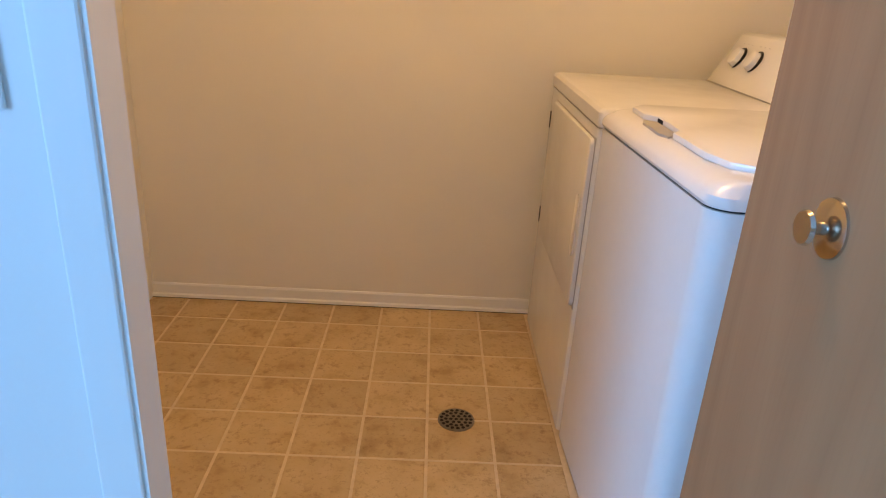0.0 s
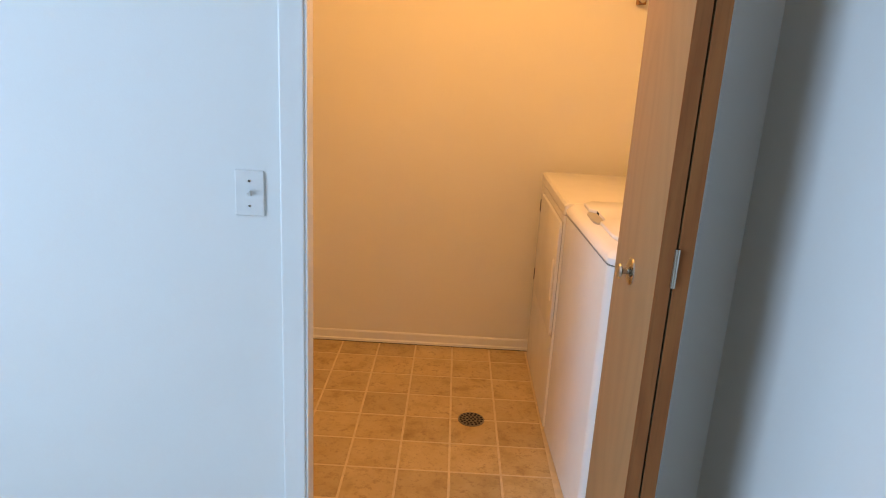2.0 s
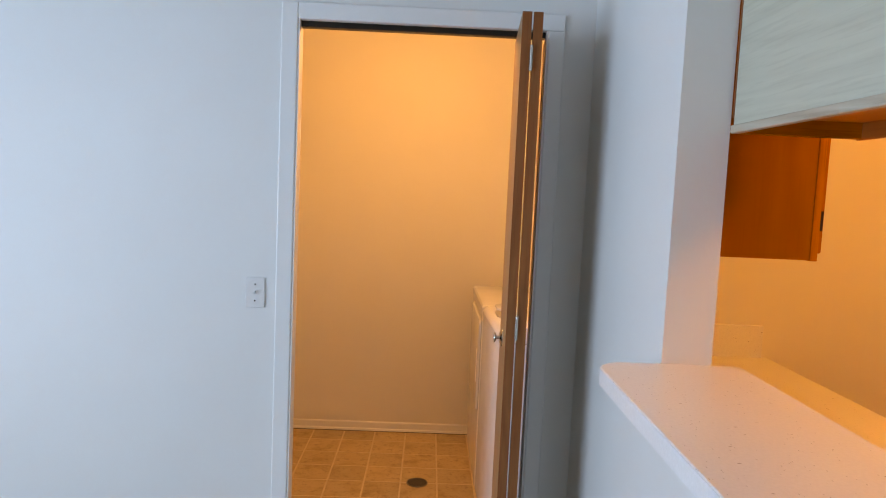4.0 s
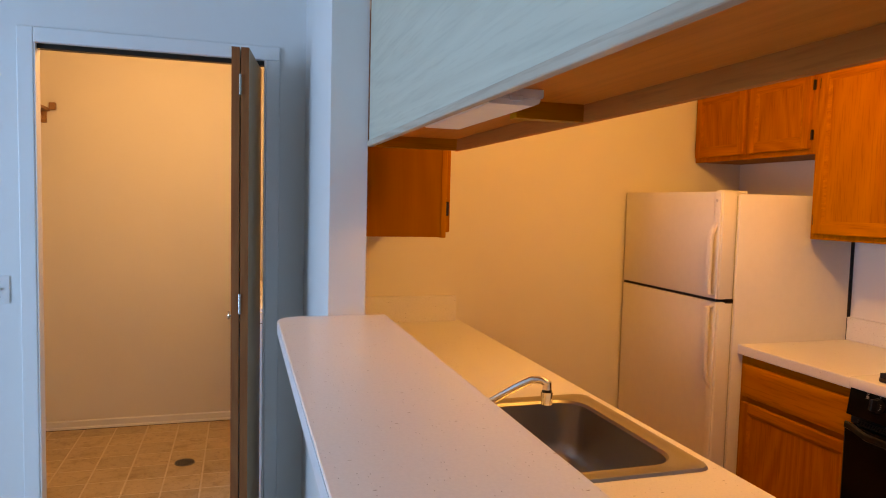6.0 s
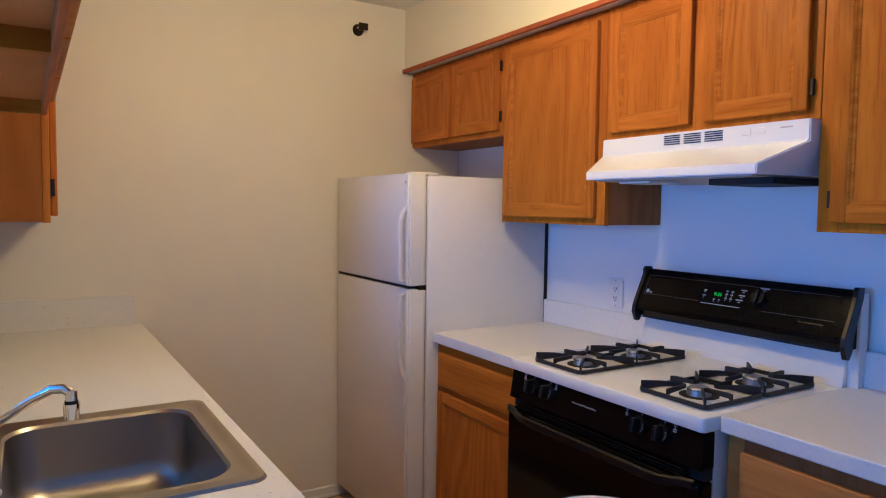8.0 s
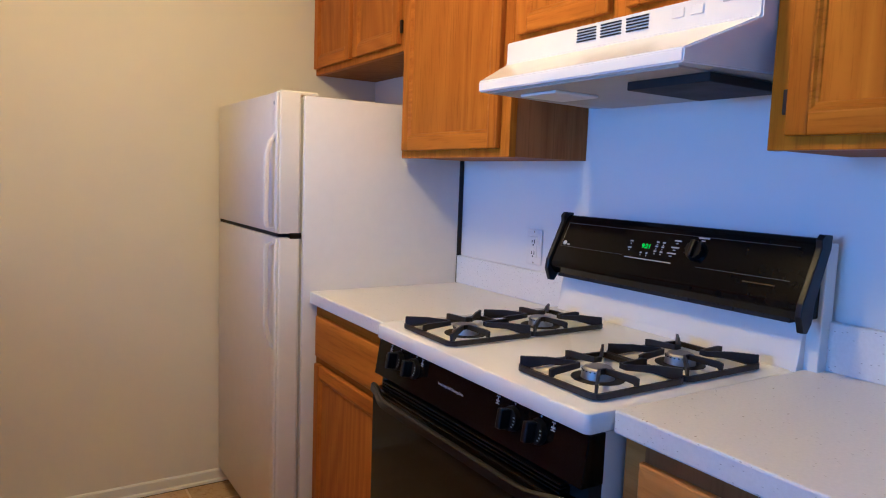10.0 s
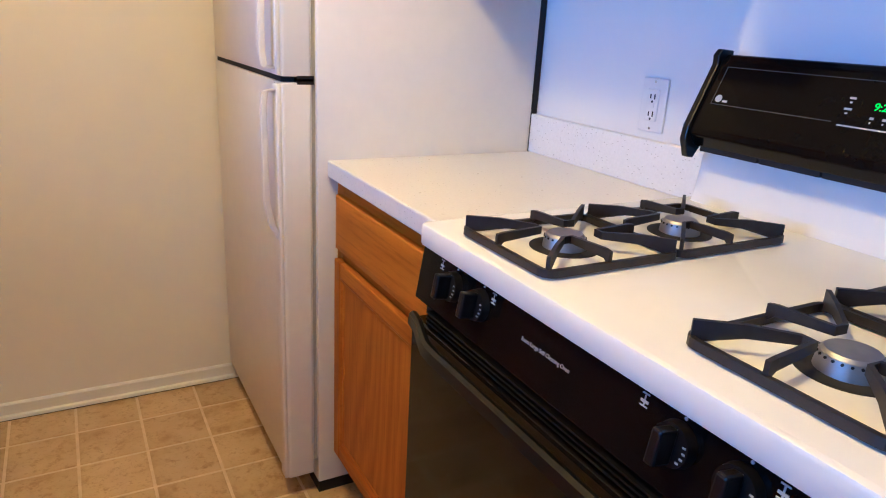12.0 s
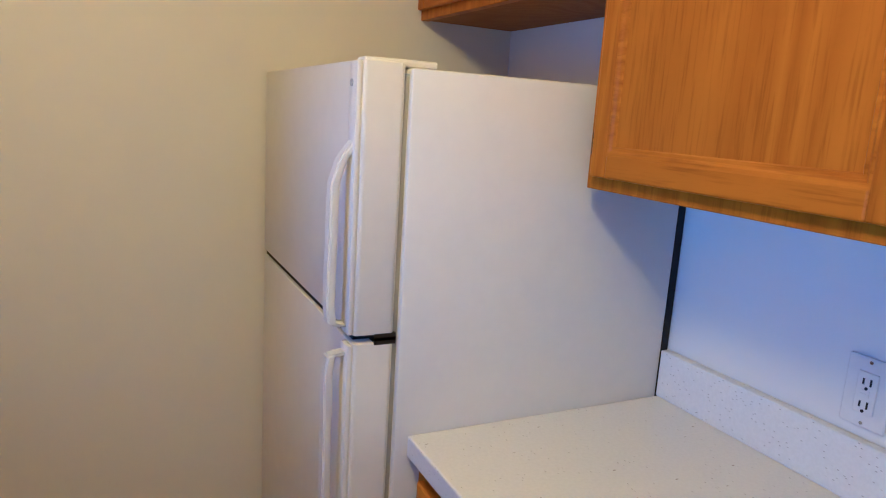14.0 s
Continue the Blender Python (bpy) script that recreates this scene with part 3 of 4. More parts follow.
part("hinge", box(1.361, 1.372, 0.017, 0.0245, 1.45, 1.50), BRONZE, sc)

ct = thing("peninsula_counter", (1.4, -0.5, 0.914), "speckled cream laminate counter with an inset sink", "counter")
SX0, SX1, SY0, SY1 = 1.135, 1.686, -1.037, -0.430
outer = [(1.053, 0.912), (1.053, -1.84), (1.715, -1.84), (1.715, 0.912)]
hole = [(SX0 + 0.012, SY1 - 0.012), (SX0 + 0.012, SY0 + 0.012), (SX1 - 0.012, SY0 + 0.012), (SX1 - 0.012, SY1 - 0.012)]
bm = bmesh.new()
rings = [[bm.verts.new((x, y, z)) for x, y in loop] for loop, z in ((hole, 0.914), (outer, 0.914), (outer, 0.876), (hole, 0.876))]
for a, b in zip(rings, rings[1:] + rings[:1]):
    for i in range(4):
        bm.faces.new((a[i], a[(i + 1) % 4], b[(i + 1) % 4], b[i]))
part("worktop", bm, LAM, ct)
part("backsplash", box(1.055, 1.690, 0.891, 0.911, 0.914, 1.040, 0.002), LAM, ct)
part("side_splash", box(1.0535, 1.066, -1.84, -0.13, 0.914, 1.089), LAM, ct)

bc = thing("base_cabinet", (1.4, -0.5, KZ), "oak base cabinet under the sink counter", "cabinet", "kitchen base cabinets")
part("body", box(1.10, 1.670, -1.83, 0.905, 0.09, 0.690), OAKRAW, bc)
part("face_frame", box(1.670, 1.685, -1.83, 0.905, 0.09, 0.875), OAKY, bc)
# Toe recess in near-black, so its shade is part of the colour.
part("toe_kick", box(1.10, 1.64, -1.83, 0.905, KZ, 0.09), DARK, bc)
for i in range(6):
    y1 = 0.88 - i * 0.45
    part("door", box(1.686, 1.704, y1 - 0.43, y1, 0.12, 0.84, 0.004), OAKZ, bc)


def sink():
    s = thing("kitchen_sink", (1.42, -0.73, 0.914), "single-bowl stainless steel drop-in sink", "sink")
    outer = rounded([(SX0, SY1), (SX0, SY0), (SX1, SY0), (SX1, SY1)], [0.035] * 4, 6)
    x0, x1, y0, y1 = 1.245, 1.640, -0.985, -0.470
    loops = []
    n = 6
    for inset, z, r in ((0.0, 0.9145, 0.035), (0.004, 0.921, 0.033), (0.016, 0.921, 0.03), (0.022, 0.917, 0.03)):
        loops.append([(x, y, z) for x, y in rounded([(SX0 + inset, SY1 - inset), (SX0 + inset, SY0 + inset), (SX1 - inset, SY0 + inset), (SX1 - inset, SY1 - inset)], [r] * 4, n)])
    for inset, z, r in ((0.0, 0.917, 0.075), (0.006, 0.910, 0.072), (0.014, 0.80, 0.07), (0.022, 0.772, 0.066), (0.038, 0.753, 0.06), (0.062, 0.743, 0.05), (0.17, 0.738, 0.02)):
        loops.append([(x, y, z) for x, y in rounded([(x0 + inset, y1 - inset), (x0 + inset, y0 + inset), (x1 - inset, y0 + inset), (x1 - inset, y1 - inset)], [r] * 4, n)])
    bm = bmesh.new()
    rings = [[bm.verts.new(p) for p in lp] for lp in loops]
    for a, b in zip(rings, rings[1:]):
        for i in range(len(a)):
            j = (i + 1) % len(a)
            bm.faces.new((a[i], a[j], b[j], b[i]))
    bm.faces.new(rings[-1])
    part("basin", bm, STEEL, s, smooth=True)
    c = ((x0 + x1) / 2, (y0 + y1) / 2)
    bm = rod((*c, 0.7385), (*c, 0.742), 0.042, 0.040, 28)
    part("strainer", bm, NICKEL, s, smooth=True)
    part("strainer_hole", rod((*c, 0.7415), (*c, 0.7430), 0.026, 0.026, 24), DARK, s)


sink()


def faucet():
    f = thing("kitchen_faucet", (1.185, -0.73, 0.918), "chrome faucet with two clear acrylic knobs", "faucet")
    part("deck_plate", prism(rounded([(1.155, -0.60), (1.155, -0.865), (1.212, -0.865), (1.212, -0.60)], [0.027] * 4), "z", 0.9175, 0.934, 0.004), CHROME, f, smooth=True)
    bm = rod((1.185, -0.73, 0.932), (1.185, -0.73, 0.958), 0.022, 0.018, 28)
    part("spout_base", bm, CHROME, f, smooth=True)
    pts = [(1.185, -0.73, 0.950), (1.197, -0.737, 0.972), (1.225, -0.752, 0.998), (1.265, -0.774, 1.030), (1.305, -0.797, 1.061), (1.335, -0.813, 1.080), (1.355, -0.824, 1.082), (1.366, -0.830, 1.074)]
    part("spout", tube(pts, [0.0125, 0.0110, 0.0092, 0.0086, 0.0086, 0.0090, 0.0095, 0.0100], 14), CHROME, f, smooth=True)
    bm = rod((1.367, -0.830, 1.078), (1.367, -0.830, 1.060), 0.0105, 0.0115)
    add_rod(bm, (1.367, -0.830, 1.054), (1.367, -0.830, 1.024), 0.0150, 0.0130)
    part("aerator_ring", rod((1.367, -0.830, 1.060), (1.367, -0.830, 1.054), 0.0115, 0.0115), DARK, f)
    part("aerator", bm, CHROME, f, smooth=True)
    for y in (-0.835, -0.625):
        part("handle_base", rod((1.183, y, 0.932), (1.183, y, 0.950), 0.020, 0.016, 24), CHROME, f, smooth=True)
        bm = rod((1.183, y, 0.948), (1.183, y, 0.958), 0.020, 0.030, 10)
        add_rod(bm, (1.183, y, 0.958), (1.183, y, 0.996), 0.030, 0.028, 10)
        add_rod(bm, (1.183, y, 0.996), (1.183, y, 1.003), 0.028, 0.018, 10)
        part("knob", bm, ACRYLIC, f, "clear faceted acrylic knob")
    return f


faucet()

dish = thing("soap_dish", (1.205, -0.955, 0.9205), "small white plastic dish on the sink rim", "dish")
bm = bmesh.new()
prof = [(0.0, 0.9205), (0.036, 0.9205), (0.046, 0.932), (0.052, 0.950), (0.054, 0.951), (0.049, 0.950), (0.042, 0.934), (0.0, 0.930)]
rings = [[bm.verts.new((1.205 + max(r, 0.0005) * math.cos(a), -0.955 + max(r, 0.0005) * math.sin(a), z)) for a in [2 * math.pi * k / 28 for k in range(28)]] for r, z in prof]
for a, b in zip(rings, rings[1:]):
    for k in range(28):
        bm.faces.new((a[k], a[(k + 1) % 28], b[(k + 1) % 28], b[k]))
part("bowl", bm, PLATE, dish, smooth=True)
part("soap", prism(rounded([(1.180, -0.970), (1.230, -0.970), (1.230, -0.938), (1.180, -0.938)], [0.012] * 4), "z", 0.931, 0.944, 0.003), plain("soap", (0.62, 0.50, 0.30), 0.5), dish, "tan bar of soap", smooth=True)

# ---- range wall ----


def panel_door(parent, x, y0, y1, z0, z1, hinge="", t=0.019, name="door"):
    """An overlay door facing -x with a frame and a recessed panel."""
    w = 0.041
    d = part(name, box(x + 0.008, x + t, y0 + 0.004, y1 - 0.004, z0 + 0.004, z1 - 0.004), OAKZ, parent)
    for a, b in ((y0, y0 + w), (y1 - w, y1)):
        part("stile", box(x, x + t, a, b, z0, z1, 0.004), OAKZ, d)
    for a, b in ((z0, z0 + w), (z1 - w, z1)):
        part("rail", box(x + 0.0005, x + t, y0 + w - 0.001, y1 - w + 0.001, a, b, 0.004), OAKY, d)
    loops = [[(x + dx, yy, zz) for yy, zz in ((y0 + e, z0 + e), (y1 - e, z0 + e), (y1 - e, z1 - e), (y0 + e, z1 - e))]
             for e, dx in ((w - 0.003, 0.009), (w - 0.003, 0.0015), (w + 0.003, 0.002), (w + 0.008, 0.0055), (w + 0.013, 0.0060), (w + 0.016, 0.009))]
    part("moulding", loft(loops, False), OAKY, d)
    if hinge:
        y = y0 - 0.006 if hinge == "-" else y1 + 0.006
        for z in (z0 + 0.06, z1 - 0.06):
            part("hinge", box(x + 0.008, x + 0.018, y - 0.005, y + 0.005, z - 0.022, z + 0.022, 0.002), BRONZE, d)
    return d


XW = 3.343


def wall_cabinet(y0, y1, z0, z1, doors, label, right_raw=False):
    c = thing("wall_cabinet", (3.2, (y0 + y1) / 2, z0), label, "cabinet", "kitchen wall cabinets")
    part("body", box(3.075, XW, y0 + 0.001, y1 - 0.001, z0, z1), OAKRAW, c)
    part("face_frame", box(3.050, 3.075, y0, y1, z0 - 0.002, z1, 0.002), OAKZ, c)
    for a, b, h in doors:
        panel_door(c, 3.031, a, b, z0 + 0.022, z1 - 0.03, h)
    return c


ZT = 2.134
wall_cabinet(0.104, 0.911, 1.748, ZT, ((0.53, 0.895, "+"), (0.125, 0.495, "-")), "short golden oak wall cabinet above the refrigerator")
wall_cabinet(-0.508, 0.102, 1.379, ZT, ((-0.47, 0.075, "+"),), "tall golden oak wall cabinet with one door")
wall_cabinet(-1.268, -0.510, 1.676, ZT, ((-0.87, -0.54, ""), (-1.24, -0.92, "-")), "golden oak wall cabinet above the range hood")
wall_cabinet(-2.03, -1.270, 1.385, ZT, ((-1.64, -1.31, "+"), (-2.0, -1.67, "-")), "tall golden oak wall cabinet beside the hood")


def range_hood():
    h = thing("range_hood", (3.1, -0.9, 1.53), "white enamel under-cabinet range hood", "range hood")
    xt, xl = 3.01, 2.885
    top, lip = (-1.266, -0.532), (-1.203, -0.585)
    bm = bmesh.new()
    rings = []
    for x, (a, b), z in ((XW, top, 1.674), (xt, top, 1.674), (xt, top, 1.618), (xl, lip, 1.556), (xl, lip, 1.530), (XW, top, 1.530)):
        rings.append((bm.verts.new((x, a, z)), bm.verts.new((x, b, z))))
    for i in range(6):
        p, q = rings[i], rings[(i + 1) % 6]
        bm.faces.new((p[0], p[1], q[1], q[0]))
    for k in (0, 1):
        bm.faces.new([r[k] for r in rings])
    bmesh.ops.recalc_face_normals(bm, faces=bm.faces)
    bmesh.ops.bevel(bm, geom=list(bm.edges), offset=0.003, segments=2, affect="EDGES")
    part("canopy", bm, WHITE, h, smooth=True)
    # Thin grey sheet puts the shade below the white canopy into colour.
    part("underside", box(xl + 0.02, XW - 0.01, -1.18, -0.61, 1.526, 1.5298), GASKET_SHADE, h)
    part("grease_filter", box(2.98, 3.22, -1.19, -0.99, 1.508, 1.526, 0.002), DARK, h, "dark mesh grease filter")
    part("lamp_cover", box(2.96, 3.10, -0.79, -0.66, 1.519, 1.526, 0.003), LENS, h)
    for i in range(3):
        bm = bmesh.new()
        for k in range(5):
            add_box(bm, xt - 0.0025, xt + 0.001, -0.86 - i * 0.075, -0.80 - i * 0.075, 1.637 + k * 0.0065, 1.640 + k * 0.0065)
        part("vent_slots", bm, DARK, h)
    for y in (-1.085, -1.13):
        part("rocker_switch", box(xt - 0.003, xt, y - 0.014, y + 0.014, 1.644, 1.662, 0.0012), WHITE, h)
    part("printed_mark", box(xt - 0.0012, xt, -1.22, -1.185, 1.655, 1.659), PRINT, h)


range_hood()


def fridge():
    f = thing("refrigerator", (3.0, 0.52, KZ), "off-white top-freezer refrigerator with moulded handles", "refrigerator")
    y0, y1 = 0.138, 0.902
    part("cabinet", box(2.705, 3.325, y0, y1, -0.005, 1.565, 0.006), FRIDGE, f, smooth=True)
    part("base_grille", box(2.71, 3.30, y0 + 0.01, y1 - 0.01, KZ, 0.05), DARK, f)
    part("gasket", box(2.692, 2.706, y0 + 0.012, y1 - 0.012, 0.07, 1.555), GASKET_SHADE, f)
    part("back_coil", box(3.325, 3.343, y0 + 0.001, y1, 0.03, 1.50), DARK, f)
    for name, z0, z1 in (("freezer_door", 1.112, 1.572), ("fridge_door", 0.030, 1.098)):
        prof = rounded([(2.622, y1 - 0.002), (2.622, y0 + 0.004), (2.694, y0 + 0.004), (2.694, y1 - 0.002)], [0.012, 0.008, 0.004, 0.004], 4)
        d = part(name, prism(prof, "z", z0, z1, 0.004), FRIDGE, f, smooth=True)
        ya, yb = y0 + 0.014, y0 + 0.040
        part("door_trim", box(2.6125, 2.6235, y0 + 0.006, y0 + 0.046, z0 + 0.002, z1 - 0.002, 0.004), FRIDGE, d, smooth=True)
        if name == "freezer_door":
            zz = [(z0 + 0.015, 0.0), (z0 + 0.02, 0.045), (z0 + 0.05, 0.050), (z0 + 0.26, 0.048), (z0 + 0.30, 0.035), (z0 + 0.34, 0.004), (z0 + 0.42, 0.0)]
        else:
            zz = [(z1 - 0.015, 0.0), (z1 - 0.02, 0.045), (z1 - 0.05, 0.050), (z1 - 0.28, 0.048), (z1 - 0.34, 0.035), (z1 - 0.39, 0.006), (z1 - 0.49, 0.0)]
        bm = bmesh.new()
        ring = []
        for (z, o) in zz:
            th = 0.015
            ring.append([bm.verts.new(p) for p in ((2.624 - 0.95 * o, ya, z), (2.624 - 0.95 * o, yb, z), (2.624 - 0.95 * o + th, yb, z), (2.624 - 0.95 * o + th, ya, z))])
        for a, b in zip(ring, ring[1:]):
            for i in range(4):
                bm.faces.new((a[i], a[(i + 1) % 4], b[(i + 1) % 4], b[i]))
        bm.faces.new(ring[0])
        bm.faces.new(ring[-1])
        bmesh.ops.recalc_face_normals(bm, faces=bm.faces)
        bmesh.ops.bevel(bm, geom=list(bm.edges), offset=0.003, segments=2, affect="EDGES")
        part("handle", bm, FRIDGE, d, "moulded off-white handle", smooth=True)
        zc = z1 if name == "fridge_door" else z0
        part("hinge_pin", box(2.66, 2.70, y0 + 0.004, y0 + 0.03, min(zc, 1.105) - 0.004, max(zc, 1.105) + 0.002), BRONZE, d)
    part("door_gap", box(2.630, 2.692, y0 + 0.03, y1 - 0.004, 1.0985, 1.1115), DARK, f, "black gap between the doors")
    part("badge_dot", rod((2.6105, y0 + 0.028, 1.535), (2.6130, y0 + 0.028, 1.535), 0.006), PRINT, f)
    part("hinge_cap", box(2.63, 2.76, y0 + 0.02, y0 + 0.06, 1.566, 1.578, 0.004), FRIDGE, f)


fridge()


def base_cabinet(y0, y1, label, top=0.874, wood=OAKZ, rail=OAKY):
    c = thing("base_cabinet", (3.0, (y0 + y1) / 2, KZ), label, "cabinet", "kitchen base cabinets")
    part("body", box(2.775, XW, y0, y1, 0.09, top), OAKRAW, c)
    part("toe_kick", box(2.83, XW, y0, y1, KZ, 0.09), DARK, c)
    for a, b in ((y0, y0 + 0.042), (y1 - 0.042, y1)):
        part("frame_stile", box(2.757, 2.775, a, b, 0.09, top), wood, c)
    for a, b in ((0.09, 0.125), (0.665, 0.72), (top - 0.05, top)):
        part("frame_rail", box(2.7575, 2.775, y0 + 0.042, y1 - 0.042, a, b), rail, c)
    return c


def drawer_front(parent, y0, y1, z0, z1, wood=OAKY):
    """A drawer front facing -x with a sloped border."""
    x = 2.738
    loops = []
    for inset, dx in ((0.0, 0.0185), (0.0, 0.006), (0.003, 0.003), (0.016, 0.0005), (0.022, 0.0)):
        loops.append([(x + dx, y, z) for y, z in ((y0 + inset, z0 + inset), (y1 - inset, z0 + inset), (y1 - inset, z1 - inset), (y0 + inset, z1 - inset))])
    return part("drawer_front", loft(loops), wood, parent)


c = base_cabinet(-0.466, 0.134, "golden oak base cabinet with one drawer and one door")
drawer_front(c, -0.450, 0.108, 0.700, 0.838)
panel_door(c, 2.738, -0.450, 0.108, 0.11, 0.675)
c = base_cabinet(-2.03, -1.246, "worn light oak base cabinet with a drawer", 0.896, WORN, OAKRAW)
drawer_front(c, -2.0, -1.288, 0.718, 0.860, WORN)
panel_door(c, 2.738, -1.64, -1.288, 0.11, 0.682)
panel_door(c, 2.738, -2.0, -1.66, 0.11, 0.682)


def range_counter(y0, y1, z, label):
    c = thing("counter", (3.0, (y0 + y1) / 2, z - 0.04), label, "counter", "range wall counters")
    part("worktop", box(2.730, XW, y0, y1, z - 0.041, z, 0.004), LAM, c)
    part("backsplash", box(3.322, XW, y0, y1, z, z + 0.105, 0.003), LAM, c)


range_counter(-0.468, 0.136, 0.917, "speckled off-white laminate counter beside the refrigerator")
range_counter(-2.05, -1.240, 0.938, "speckled off-white laminate counter beside the range")


def lettering(name, words, size, m, material, parent, depth=0.0004):
    curve = bpy.data.curves.new(name, "FONT")
    curve.body, curve.size, curve.extrude = words, size, depth
    curve.align_x, curve.align_y = "CENTER", "CENTER"
    carrier = new(name, curve)
    mesh = bpy.data.meshes.new_from_object(carrier.evaluated_get(bpy.context.evaluated_depsgraph_get()))
    bpy.data.objects.remove(carrier)
    bm = bmesh.new()
    bm.from_mesh(mesh)
    bm.transform(m)
    return part(name, bm, material, parent)


TOP = 0.9365


def grate(parent, cx, cy, hx, hy):
    """One square burner grate with four folded fingers."""
    loop = rounded([(cx - hx, cy + hy), (cx - hx, cy - hy), (cx + hx, cy - hy), (cx + hx, cy + hy)], [0.016] * 4, 4)
    frame_bm = strip([(x, y, TOP + 0.003, TOP + 0.014) for x, y in loop + loop[:1]], 0.007)
    g = part("grate", frame_bm, IRON, parent, "black cast iron burner grate")
    for k in range(4):
        sx, sy = ((-1, 1), (-1, -1), (1, -1), (1, 1))[k]
        mx, my = ((-1, 0), (0, -1), (1, 0), (0, 1))[k]
        a = (cx + sx * (hx - 0.004), cy + sy * (hy - 0.004))
        i = (cx + sx * 0.036, cy + sy * 0.034)
        j = (cx + mx * 0.036 + sx * 0.020 * abs(my), cy + my * 0.034 + sy * 0.020 * abs(mx))
        e = (cx + mx * hx + sx * 0.012 * abs(my), cy + my * hy + sy * 0.012 * abs(mx))
        mid = ((a[0] + i[0]) / 2, (a[1] + i[1]) / 2)
        pts = [(*a, TOP + 0.006, TOP + 0.031), (*mid, TOP + 0.018, TOP + 0.033), (*i, TOP + 0.019, TOP + 0.030),
               (*j, TOP + 0.019, TOP + 0.030), (cx + mx * hx * 0.9 + sx * 0.012 * abs(my), cy + my * hy * 0.9 + sy * 0.012 * abs(mx), TOP + 0.016, TOP + 0.030), (*e, TOP + 0.006, TOP + 0.028)]
        part("grate_finger", strip(pts, 0.0055), IRON, g)


def burner(parent, cx, cy):
    b = part("burner", rod((cx, cy, TOP + 0.001), (cx, cy, TOP + 0.019), 0.033, 0.030, 32), ALU, parent, "cast aluminium gas burner", smooth=True)
    part("burner_well", rod((cx, cy, TOP - 0.004), (cx, cy, TOP + 0.0012), 0.052, 0.052, 32), DARK, b)
    bm = bmesh.new()
    for k in range(22):
        a = 2 * math.pi * k / 22
        c, s = math.cos(a), math.sin(a)
        add_rod(bm, (cx + 0.0285 * c, cy + 0.0285 * s, TOP + 0.0165), (cx + 0.0318 * c, cy + 0.0318 * s, TOP + 0.0165), 0.0016, None, 6)
    part("flame_ports", bm, DARK, b)
    part("burner_cap", rod((cx, cy, TOP + 0.019), (cx, cy, TOP + 0.023), 0.029, 0.026, 32), ALU, b, smooth=True)


